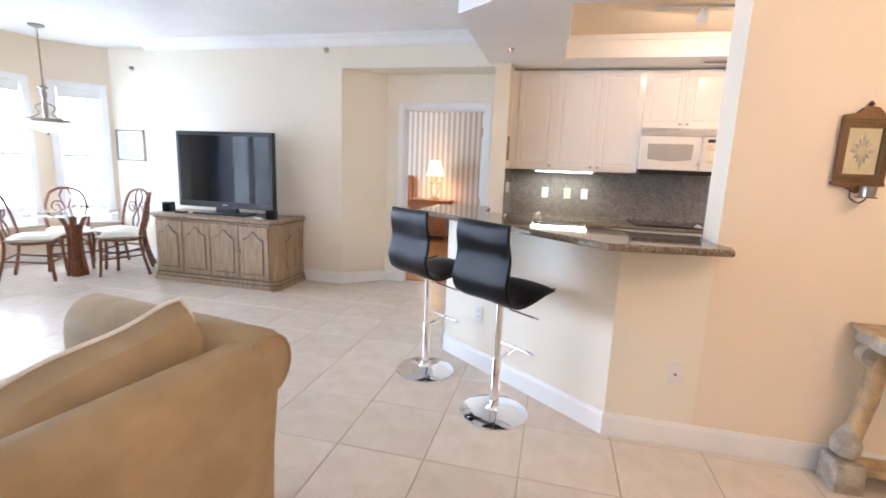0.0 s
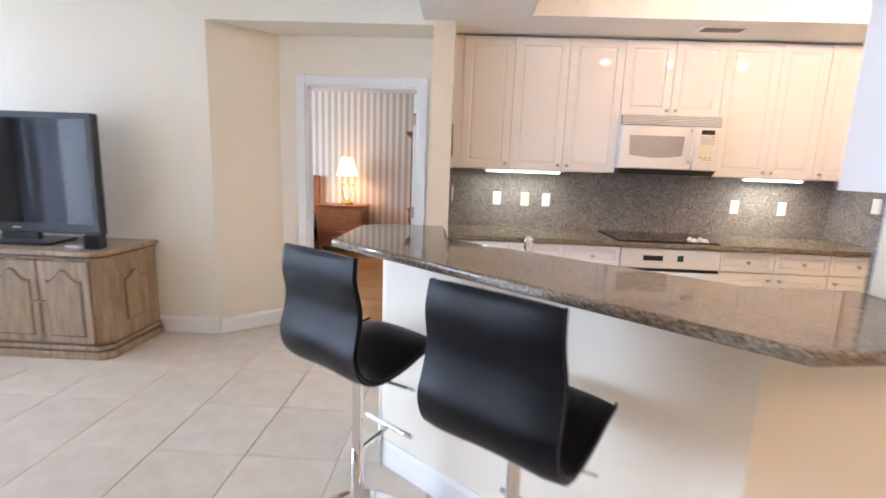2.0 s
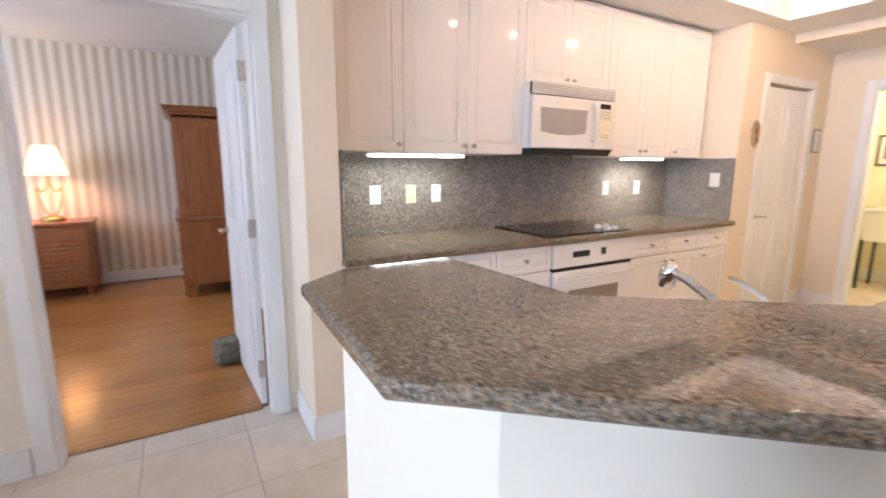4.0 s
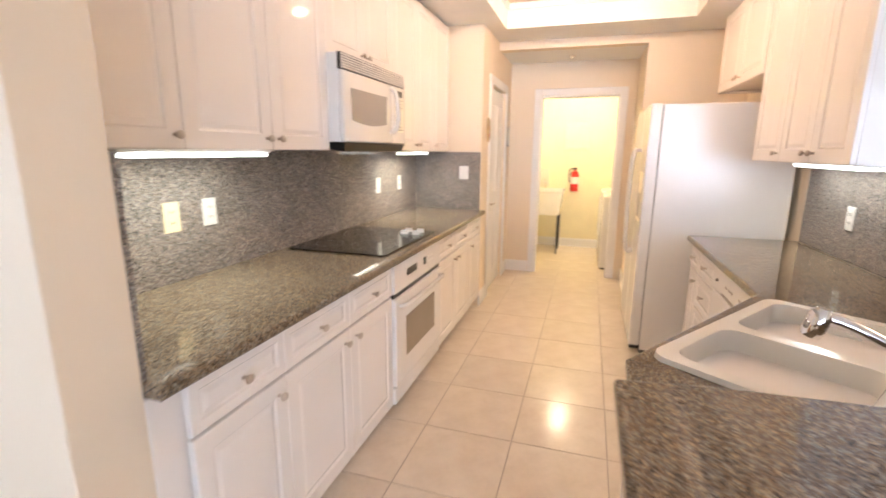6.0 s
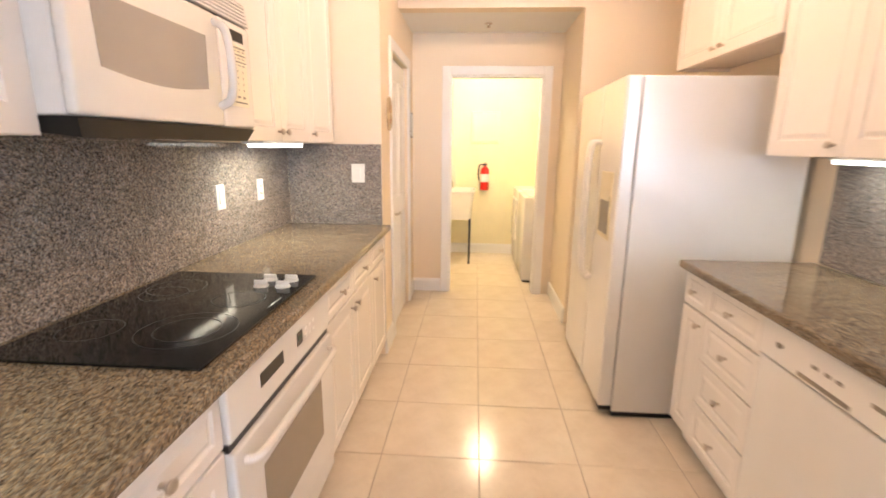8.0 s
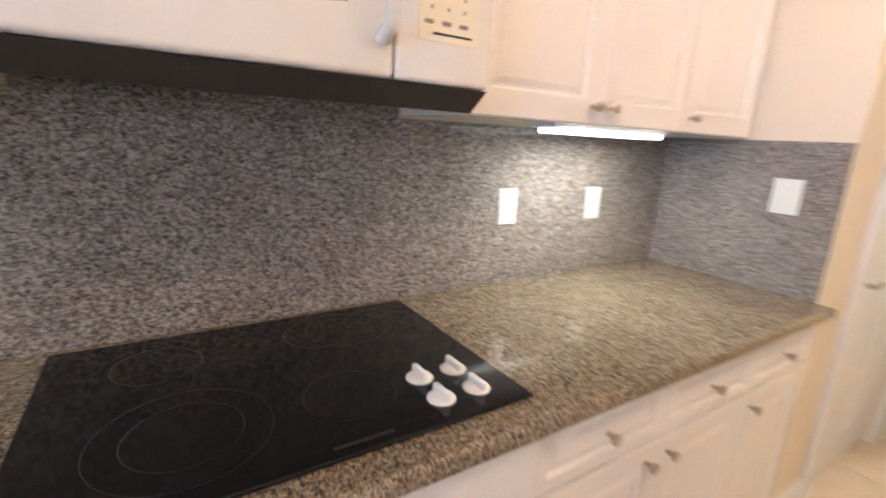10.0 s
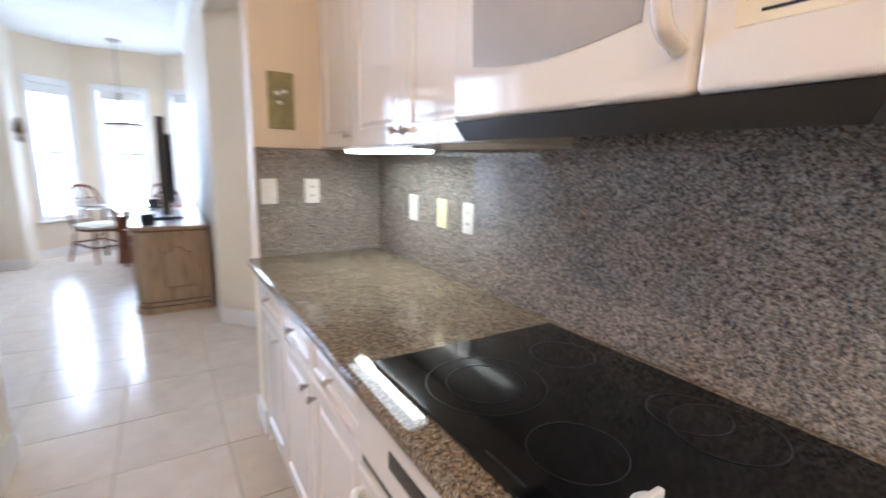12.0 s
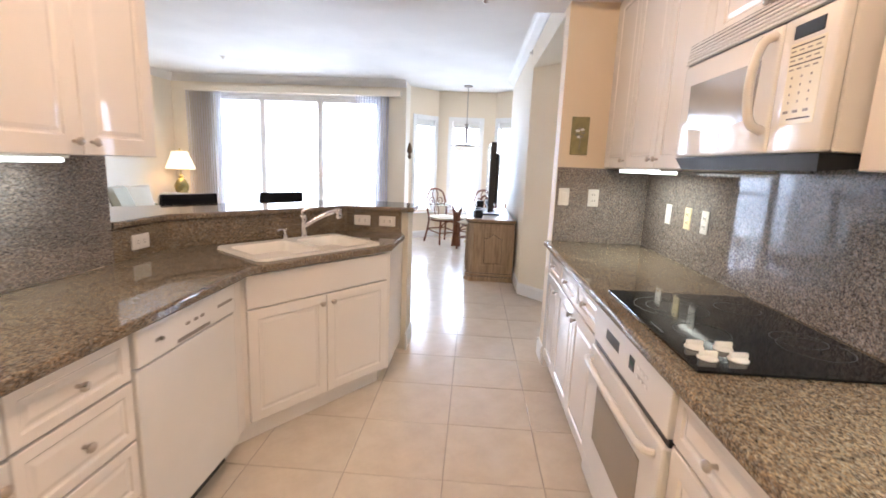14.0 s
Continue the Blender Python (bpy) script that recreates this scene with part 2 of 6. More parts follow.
def glow(name, col, strength):
    m = bpy.data.materials.new(name)
    m.use_nodes = True
    b = m.node_tree.nodes["Principled BSDF"]
    b.inputs["Base Color"].default_value = (*col, 1)
    b.inputs["Emission Color"].default_value = (*col, 1)
    b.inputs["Emission Strength"].default_value = strength
    return m


def glass_mat(name, col=(1, 1, 1), rough=0.0):
    m = bpy.data.materials.new(name)
    m.use_nodes = True
    b = m.node_tree.nodes["Principled BSDF"]
    b.inputs["Base Color"].default_value = (*col, 1)
    b.inputs["Transmission Weight"].default_value = 1.0
    b.inputs["Roughness"].default_value = rough
    b.inputs["IOR"].default_value = 1.45
    return m


TUBE = glow("fluorescent_tube", (0.95, 1.0, 0.90), 6.0)
BULB = glow("spot_bulb", (1.0, 0.88, 0.65), 12.0)
SHADE = glow("lit_lamp_shade", (1.0, 0.82, 0.55), 1.4)
SHADEB = glow("lit_bedside_shade", (1.0, 0.70, 0.30), 3.0)
BOWL = glow("alabaster_bowl", (1.0, 0.95, 0.88), 0.25)
OUTSIDE = glow("bright_outdoors", (0.93, 0.97, 1.0), 2.6)
DISPLAY = glow("green_display", (0.02, 0.06, 0.04), 0.3)
GLASS = glass_mat("window_glass")
TABLEGLASS = glass_mat("table_glass", (0.90, 0.97, 0.95))
OVENGL = mat("oven_window", (0.30, 0.25, 0.19), 0.1, rvar=0.02)
MWGL = mat("microwave_window", (0.40, 0.375, 0.35), 0.05, rvar=0.02, coat=1.0, spec=0.8)

# ---------------------------------------------------------------- mesh helpers
def box(bm, x0, x1, y0, y1, z0, z1, bev=0.0, seg=1):
    r = bmesh.ops.create_cube(bm, size=1.0)
    vs = r["verts"]
    for v in vs:
        v.co = Vector((x0 + (v.co.x + 0.5) * (x1 - x0), y0 + (v.co.y + 0.5) * (y1 - y0), z0 + (v.co.z + 0.5) * (z1 - z0)))
    if bev:
        bmesh.ops.bevel(bm, geom=list({e for v in vs for e in v.link_edges}), offset=bev, segments=seg, affect="EDGES", profile=0.5)
    return bm


def prism(bm, poly, z0, z1, bev=0.0, holes=(), seg=2):
    """A flat slab from a plan outline, with holes through it."""
    loops = []
    edges = []
    for pl in (poly, *holes):
        vs = [bm.verts.new((x, y, z1)) for x, y in pl]
        loops.append(vs)
        edges += [bm.edges.new((vs[i], vs[(i + 1) % len(vs)])) for i in range(len(vs))]
    if holes:
        top = [g for g in bmesh.ops.triangle_fill(bm, edges=edges, use_beauty=True, normal=(0, 0, 1))["geom"] if isinstance(g, bmesh.types.BMFace)]
    else:
        top = [bm.faces.new(loops[0])]
    ret = bmesh.ops.extrude_face_region(bm, geom=top)
    for g in ret["geom"]:
        if isinstance(g, bmesh.types.BMVert):
            g.co.z = z0
    bmesh.ops.recalc_face_normals(bm, faces=bm.faces)
    if bev:
        rim = [e for e in bm.edges if abs(e.verts[0].co.z - e.verts[1].co.z) < 1e-5 and len(e.link_faces) == 2 and abs(e.link_faces[0].normal.z - e.link_faces[1].normal.z) > 0.5]
        bmesh.ops.bevel(bm, geom=rim, offset=bev, segments=seg, affect="EDGES", profile=0.5)
    return bm


def lathe(bm, prof, seg=20, m=None, cap=True):
    """Turns a profile of (radius, height) round z."""
    m = m or Matrix()
    rings = []
    for r, z in prof:
        rings.append([bm.verts.new(m @ Vector((r * math.cos(2 * math.pi * i / seg), r * math.sin(2 * math.pi * i / seg), z))) for i in range(seg)])
    for a, b in zip(rings, rings[1:]):
        for i in range(seg):
            bm.faces.new((a[i], a[(i + 1) % seg], b[(i + 1) % seg], b[i]))
    if cap:
        bm.faces.new(rings[0][::-1])
        bm.faces.new(rings[-1])
    bmesh.ops.recalc_face_normals(bm, faces=bm.faces)
    return bm


def tube(bm, pts, r, seg=8, closed=False, taper=1.0):
    """A round rod along a smooth line of points."""
    pts = [Vector(p) for p in pts]
    n = len(pts)
    rings = []
    up = Vector((0, 0, 1))
    for i, p in enumerate(pts):
        a = pts[(i - 1) % n] if closed or i else p
        b = pts[(i + 1) % n] if closed or i < n - 1 else p
        d = (b - a).normalized()
        s = d.cross(up if abs(d.z) < 0.9 else Vector((0, 1, 0))).normalized()
        u = s.cross(d).normalized()
        if rings:
            u = (pu - d * pu.dot(d)).normalized()
            s = d.cross(u).normalized()
        pu = u
        rr = r * (1 + (taper - 1) * i / max(1, n - 1))
        rings.append([bm.verts.new(p + rr * (math.cos(2 * math.pi * k / seg) * s + math.sin(2 * math.pi * k / seg) * u)) for k in range(seg)])
    pairs = list(zip(rings, rings[1:])) + ([(rings[-1], rings[0])] if closed else [])
    for a, b in pairs:
        for k in range(seg):
            bm.faces.new((a[k], a[(k + 1) % seg], b[(k + 1) % seg], b[k]))
    if not closed:
        bm.faces.new(rings[0][::-1])
        bm.faces.new(rings[-1])
    bmesh.ops.recalc_face_normals(bm, faces=bm.faces)
    return bm


def smooth_line(pts, n=6):
    """Catmull-Rom through the points."""
    P = [Vector(p) for p in pts]
    P = [2 * P[0] - P[1]] + P + [2 * P[-1] - P[-2]]
    out = []
    for i in range(1, len(P) - 2):
        for k in range(n):
            t = k / n
            out.append(0.5 * (2 * P[i] + (P[i + 1] - P[i - 1]) * t + (2 * P[i - 1] - 5 * P[i] + 4 * P[i + 1] - P[i + 2]) * t * t + (3 * P[i] - P[i - 1] - 3 * P[i + 1] + P[i + 2]) * t ** 3))
    out.append(P[-2])
    return out


def panel(bm, x0, x1, z0, z1, yf, th=0.02, frame_w=0.055, flat=False):
    """A door or drawer front with a routed raised panel; its face looks to -y."""
    rings = [(0, th), (0, 0.003), (0.003, 0)]
    w = min(x1 - x0, z1 - z0)
    if not flat:
        f = min(frame_w, w * 0.26)
        rings += [(f, 0), (f + 0.006, 0.006), (f + 0.012, 0.006), (f + 0.026, 0.0015), (f + 0.03, 0.0015)]
    vs = []
    for ins, d in rings:
        vs.append([bm.verts.new((x, yf + d, z)) for x, z in ((x0 + ins, z0 + ins), (x1 - ins, z0 + ins), (x1 - ins, z1 - ins), (x0 + ins, z1 - ins))])
    bm.faces.new(vs[0][::-1])
    for a, b in zip(vs, vs[1:]):
        for i in range(4):
            bm.faces.new((a[i], a[(i + 1) % 4], b[(i + 1) % 4], b[i]))
    bm.faces.new(vs[-1])
    bmesh.ops.recalc_face_normals(bm, faces=bm.faces)
    return bm


def part(name, bm, material, parent=None, label="", smooth=False):
    me = bpy.data.meshes.new(name)
    bm.to_mesh(me)
    bm.free()
    me.materials.append(material)
    if smooth:
        me.shade_smooth()
        me.set_sharp_from_angle(angle=radians(38))
    ob = new(name, me)
    if parent:
        ob.parent = parent
    if label:
        ob["label"] = label
    return ob


def thing(name, label, category, m=None, group="", kind=""):
    ob = tagged(new(name), label, category, group, kind)
    ob.empty_display_size = 0.1
    if m is not None:
        ob.matrix_world = m
    return ob


def B():
    return bmesh.new()


def setting(name, bm, material, label, category, smooth=False):
    return tagged(part(name, bm, material, None, "", smooth), label, category, "", "structure")

# ---------------------------------------------------------------- the shell
CEIL_Z, SOFFIT_Z = 2.78, 2.475
KX0, KX1 = -0.17, 3.18        # kitchen run between side walls
BACK_Y = 6.10                 # wall behind the cooktop
TV_Y = 5.47
RIGHT_Y = 3.29                # kitchen face of the wall behind the dishwasher
SL_X, LEFT_Y = -5.0, -0.45    # sliding-door wall, side wall of the living room

WT = "painted cream wall, smooth plaster"
setting("wall_kitchen_back", box(B(), -0.33, 3.42, BACK_Y, BACK_Y + 0.12, 0, CEIL_Z), WARMWALL, "cream painted kitchen wall behind the counter", "wall")
setting("wall_kitchen_stub", box(B(), -0.33, KX0, TV_Y, BACK_Y, 0, CEIL_Z), WARMWALL, "short cream wall at the end of the counter", "wall")
setting("wall_tv", box(B(), -4.63, -2.025, TV_Y, TV_Y + 0.42, 0, CEIL_Z), WALL, "long cream living room wall behind the television", "wall")
setting("wall_alcove_header", box(B(), -2.025, -0.33, TV_Y, TV_Y + 0.42, 2.44, CEIL_Z), WALL, "cream wall above the bedroom door recess", "wall")
setting("wall_alcove_diagonal", prism(B(), [(-2.023, TV_Y + 0.003), (-1.62, 5.83), (-1.62, 5.95), (-2.023, 5.95)], 0, 2.44), WALL, "slanting cream wall of the door recess", "wall")
bm = box(B(), -1.62, -1.40, 5.83, 5.95, 0, 2.44)
box(bm, -0.46, -0.33, 5.83, 5.95, 0, 2.44)
box(bm, -1.40, -0.46, 5.83, 5.95, 2.06, 2.44)
setting("wall_bedroom_door", bm, WALL, "cream wall with the open bedroom doorway", "wall")
# dining bay
setting("wall_dining_side", box(B(), -5.52, -4.63, 5.75, 5.87, 0, CEIL_Z), WALL, "cream dining nook wall with a framed picture", "wall")
setting("wall_dining_return", box(B(), -5.52, SL_X, 3.58, 3.70, 0, CEIL_Z), WALL, "cream wall between dining nook and sliding door", "wall")
W_SILL, W_HEAD = 0.52, 2.26


def bay_wall(name, a, b, u0, u1):
    """A wall from a to b in plan, with one window opening between u0 and u1 along it."""
    a, b = Vector(a), Vector(b)
    d = (b - a).normalized()
    ln = (b - a).length
    bm = B()
    box(bm, 0, u0, 0, 0.14, 0, CEIL_Z)
    box(bm, u1, ln, 0, 0.14, 0, CEIL_Z)
    box(bm, u0, u1, 0, 0.14, 0, W_SILL)
    box(bm, u0, u1, 0, 0.14, W_HEAD, CEIL_Z)
    ob = setting(name, bm, WARMWALL, "cream bay wall with a tall window opening", "wall")
    m = Matrix.Translation((a.x, a.y, 0)) @ Matrix.Rotation(math.atan2(d.y, d.x), 4, "Z")
    ob.matrix_world = m
    return m


def sash_window(name, m, u0, u1):
    t = thing(name, "white double-hung window, bright daylight outside", "window", m, "bay windows", "structure")
    bm = B()
    for x0, x1, z0, z1 in ((u0 - 0.05, u0 + 0.03, W_SILL - 0.02, W_HEAD + 0.05), (u1 - 0.03, u1 + 0.05, W_SILL - 0.02, W_HEAD + 0.05), (u0 + 0.03, u1 - 0.03, W_HEAD - 0.03, W_HEAD + 0.05)):
        box(bm, x0, x1, -0.018, 0.05, z0, z1, 0.004)
    part("window_frame", bm, TRIM, t)
    part("window_sill", box(B(), u0 - 0.07, u1 + 0.07, -0.06, 0.05, W_SILL - 0.045, W_SILL - 0.02, 0.006), TRIM, t)
    mid = 0.5 * (W_SILL + W_HEAD) - 0.02
    for nm, z0, z1, y in (("upper_sash", mid - 0.02, W_HEAD - 0.03, 0.075), ("lower_sash", W_SILL - 0.02, mid + 0.025, 0.055)):
        bm = B()
        for x0, x1, a, b in ((u0 + 0.03, u0 + 0.065, z0, z1), (u1 - 0.065, u1 - 0.03, z0, z1), (u0 + 0.065, u1 - 0.065, z0, z0 + 0.045), (u0 + 0.065, u1 - 0.065, z1 - 0.045, z1)):
            box(bm, x0, x1, y, y + 0.02, a, b, 0.003)
        s = part(nm, bm, TRIM, t)
        g = part("pane", box(B(), u0 + 0.065, u1 - 0.065, y + 0.008, y + 0.012, z0 + 0.045, z1 - 0.045), GLASS, s)
        g.visible_shadow = False
    part("roller_blind", box(B(), u0 + 0.04, u1 - 0.04, 0.02, 0.045, W_HEAD - 0.15, W_HEAD - 0.03, 0.004), PLATE, t, "rolled white window shade")


P = [(-5.52, 3.70), (-6.0, 4.18), (-6.0, 5.27), (-5.52, 5.75)]
m = bay_wall("wall_bay_south", P[0], P[1], 0.12, 0.62)
sash_window("window_1", m, 0.12, 0.62)
m = bay_wall("wall_bay_west", P[1], P[2], 0.25, 0.83)
sash_window("window_2", m, 0.25, 0.83)
m = bay_wall("wall_bay_north", P[2], P[3], 0.06, 0.58)
sash_window("window_3", m, 0.06, 0.58)

# sliding glass door wall
SY0, SY1, SHEAD = 0.30, 3.25, 2.50
bm = box(B(), SL_X - 0.14, SL_X, LEFT_Y, SY0, 0, CEIL_Z)
box(bm, SL_X - 0.14, SL_X, SY1, 3.58, 0, CEIL_Z)
box(bm, SL_X - 0.14, SL_X, SY0, SY1, SHEAD, CEIL_Z)
setting("wall_sliding_door", bm, WALL, "cream wall round the wide sliding glass door", "wall")
sd = thing("door_2", "white framed sliding glass door to a bright balcony", "door", pose(SL_X - 0.07, 0, 0), "", "structure")
for y0, y1, x in ((SY0, 1.18, -0.03), (1.12, 2.23, 0.01), (2.15, SY1, -0.03)):
    bm = B()
    for a, b, c, d in ((y0, y0 + 0.085, 0.02, SHEAD - 0.04), (y1 - 0.085, y1, 0.02, SHEAD - 0.04), (y0 + 0.085, y1 - 0.085, 0.02, 0.10), (y0 + 0.085, y1 - 0.085, SHEAD - 0.11, SHEAD - 0.04)):
        box(bm, x, x + 0.035, a, b, c, d, 0.003)
    s = part("sliding_panel", bm, TRIM, sd)
    g = part("pane", box(B(), x + 0.015, x + 0.02, y0 + 0.085, y1 - 0.085, 0.10, SHEAD - 0.11), GLASS, s)
    g.visible_shadow = False
bm = box(B(), -0.06, 0.06, SY0, SY1, 0, 0.02)
box(bm, -0.06, 0.06, SY0, SY1, SHEAD - 0.04, SHEAD)
part("track", bm, TRIM, sd)
bm = box(B(), SL_X + 0.0, SL_X + 0.16, -0.12, 3.62, 2.50, 2.60, 0.004)
setting("trim_valance", bm, WALL, "cream valance box over the vertical blinds", "valance")
# balcony and bright outdoors
setting("ground", box(B(), -60, SL_X - 0.16, -40, 50, -0.30, -0.06), FACADE, "pale balcony slab and outdoor ground", "ground")
setting("balcony_roof", box(B(), -8.6, SL_X - 0.14, -2.0, 3.5, 2.66, 2.79), FACADE, "white balcony soffit", "soffit")
setting("balcony_wall", box(B(), -8.6, SL_X - 0.14, -0.6, -0.4, -0.06, 2.66), FACADE, "white balcony side wall", "wall")
setting("backdrop", box(B(), -58, -57.5, -45, 55, -10, 40), OUTSIDE, "overexposed hazy sky and sea", "sky")

# living room rest and entry side
setting("wall_living_side", box(B(), SL_X - 0.14, 4.6, LEFT_Y - 0.12, LEFT_Y, 0, CEIL_Z), WALL, WT, "wall")
setting("wall_entry_end", box(B(), 4.48, 4.6, LEFT_Y, 3.05, 0, CEIL_Z), WALL, WT, "wall")
setting("wall_mirror", box(B(), 1.15, 4.6, 3.05, RIGHT_Y, 0, CEIL_Z), WARMWALL, "cream wall with a mirror sconce, ending at the bar", "wall")
# half wall of the breakfast bar
BAR_OUT = [(-0.50, 4.44), (-0.395, 3.92), (0.715, 3.05), (1.15, 3.05)]
BAR_IN = [(1.15, 3.27), (0.77, 3.27), (-0.19, 3.99), (-0.25, 4.44)]
setting("wall_bar", prism(B(), BAR_OUT + BAR_IN, 0, 1.062), WALL, "cream half wall carrying the granite bar top", "wall")
# hall end of the kitchen
setting("wall_pantry_side", box(B(), KX1, KX1 + 0.10, TV_Y, BACK_Y, 0, CEIL_Z), WARMWALL, "cream wall at the end of the counter", "wall")
bm = box(B(), KX1 + 0.10, 3.53, TV_Y, TV_Y + 0.1, 0, CEIL_Z)
box(bm, 4.30, 4.77, TV_Y, TV_Y + 0.1, 0, CEIL_Z)
box(bm, 3.53, 4.30, TV_Y, TV_Y + 0.1, 2.05, CEIL_Z)
setting("wall_pantry", bm, WARMWALL, "cream wall round the pantry door", "wall")
HX = 3.88
bm = box(B(), HX, HX + 0.12, RIGHT_Y - 0.24, 4.12, 0, CEIL_Z)
box(bm, HX, HX + 0.12, 4.12, TV_Y, 2.40, CEIL_Z)
box(bm, HX + 0.12, 4.65, 4.0, 4.12, 0, CEIL_Z)
setting("wall_hall_opening", bm, WARMWALL, "cream wall and dropped header before the laundry", "wall")
bm = box(B(), 4.65, 4.77, 5.12, TV_Y, 0, 2.402)
box(bm, 4.65, 4.77, 4.0, 4.28, 0, 2.402)
box(bm, 4.65, 4.77, 4.28, 5.12, 2.05, 2.402)
setting("wall_laundry_door", bm, WARMWALL, "cream wall with the laundry doorway", "wall")
for nm, b in (("back", (6.40, 6.52, 3.3, 6.0)), ("north", (4.77, 6.40, 5.88, 6.0)), ("south", (4.77, 6.40, 3.3, 3.42)), ("front_a", (4.771, 4.80, 5.2, 5.88)), ("front_b", (4.771, 4.80, 3.42, 4.2))):
    setting("wall_laundry_" + nm, box(B(), *b, 0, 2.5), YELLOW, "warm yellow laundry wall", "wall")
# bedroom
bm = box(B(), -4.6, -0.10, 9.75, 9.87, 0, 2.6)
setting("wall_bedroom_far", bm, STRIPE, "cream and tan striped wallpaper", "wall")
bm = box(B(), -0.22, -0.10, 6.22, 9.75, 0, 2.6)
box(bm, -4.6, -4.5, 5.95, 9.75, 0, 2.6)
box(bm, -4.5, -1.978, 5.89, 5.95, 0, 2.6)
setting("wall_bedroom_sides", bm, WALL, "cream bedroom walls", "wall")
bm = box(B(), -4.6, -0.10, 5.952, 9.87, 2.601, 2.7)
setting("ceiling_bedroom", bm, CEIL, "white bedroom ceiling", "ceiling")

# ceilings
setting("ceiling", box(B(), -6.3, 4.7, -0.45, 6.0, CEIL_Z, CEIL_Z + 0.1), CEIL, "white living room ceiling", "ceiling")
SOFF = [(-0.40, TV_Y), (-0.40, 3.95), (0.72, 3.05), (1.15, 3.05), (1.15, RIGHT_Y), (HX, RIGHT_Y), (HX, TV_Y), (KX1, TV_Y), (KX1, BACK_Y), (KX0, BACK_Y), (KX0, TV_Y)]
TRAY_Z = 2.68
TRAY = [(0.36, 3.84), (3.40, 3.84), (3.40, 5.32), (0.36, 5.32)]
setting("ceiling_kitchen", prism(B(), SOFF, SOFFIT_Z, CEIL_Z - 0.002, holes=(TRAY,)), CEIL, "white dropped kitchen ceiling with a raised tray", "ceiling")
bm = B()
for x0, x1, y0, y1 in ((0.36, 3.40, 3.84, 3.86), (0.36, 3.40, 5.30, 5.32), (0.36, 0.38, 3.86, 5.30), (3.38, 3.40, 3.86, 5.30)):
    box(bm, x0, x1, y0, y1, 2.625, 2.678, 0.006, 2)
setting("trim_tray", bm, TRIM, "white moulding inside the ceiling tray", "trim")
setting("ceiling_tray", box(B(), 0.362, 3.398, 3.842, 5.318, TRAY_Z, TRAY_Z + 0.05), WARMWALL, "cream raised panel of the kitchen ceiling", "ceiling")
setting("ceiling_passage", box(B(), HX + 0.12, 4.65, 4.12, TV_Y, 2.402, 2.46), CEIL, "low white ceiling before the laundry", "ceiling")
setting("ceiling_laundry", box(B(), 4.65, 6.5, 3.3, 6.0, 2.5, 2.6), CEIL, "white laundry ceiling", "ceiling")


def crown(name, a, b, side):
    """Crown moulding along a wall line from a to b; side: the room lies to the left (+1) or right (-1)."""
    a, b = Vector(a), Vector(b)
    d = (b - a).normalized()
    nrm = Vector((-d.y, d.x)) * side
    prof = [(0.0, -0.115), (0.012, -0.115), (0.018, -0.10), (0.030, -0.088), (0.055, -0.045), (0.078, -0.028), (0.085, -0.012), (0.095, -0.010), (0.095, -0.001), (0.0, -0.001)]
    bm = B()
    ra = [bm.verts.new((a.x + nrm.x * u, a.y + nrm.y * u, CEIL_Z + z)) for u, z in prof]
    rb = [bm.verts.new((b.x + nrm.x * u, b.y + nrm.y * u, CEIL_Z + z)) for u, z in prof]
    n = len(prof)
    for i in range(n):
        bm.faces.new((ra[i], ra[(i + 1) % n], rb[(i + 1) % n], rb[i]))
    bm.faces.new(ra)
    bm.faces.new(rb[::-1])
    bmesh.ops.recalc_face_normals(bm, faces=bm.faces)
    return setting(name, bm, TRIM, "white crown moulding", "moulding")


crown("trim_crown", (-4.63, TV_Y), (-0.40, TV_Y), -1)
crown("trim_crown", (SL_X, LEFT_Y), (SL_X, 3.70), -1)
crown("trim_crown", (SL_X, LEFT_Y), (4.48, LEFT_Y), 1)
crown("trim_crown", (1.15, 3.05), (4.48, 3.05), -1)


def base(name, a, b, side, h=0.13):
    a, b = Vector(a), Vector(b)
    d = (b - a).normalized()
    nrm = Vector((-d.y, d.x)) * side
    prof = [(0.0, 0.001), (0.015, 0.001), (0.015, h - 0.022), (0.011, h - 0.012), (0.008, h), (0.0, h)]
    bm = B()
    ra = [bm.verts.new((a.x + nrm.x * u, a.y + nrm.y * u, z)) for u, z in prof]
    rb = [bm.verts.new((b.x + nrm.x * u, b.y + nrm.y * u, z)) for u, z in prof]
    n = len(prof)
    for i in range(n):
        bm.faces.new((ra[i], ra[(i + 1) % n], rb[(i + 1) % n], rb[i]))
    bm.faces.new(ra)
    bm.faces.new(rb[::-1])
    bmesh.ops.recalc_face_normals(bm, faces=bm.faces)
    return setting(name, bm, TRIM, "white painted baseboard", "baseboard")


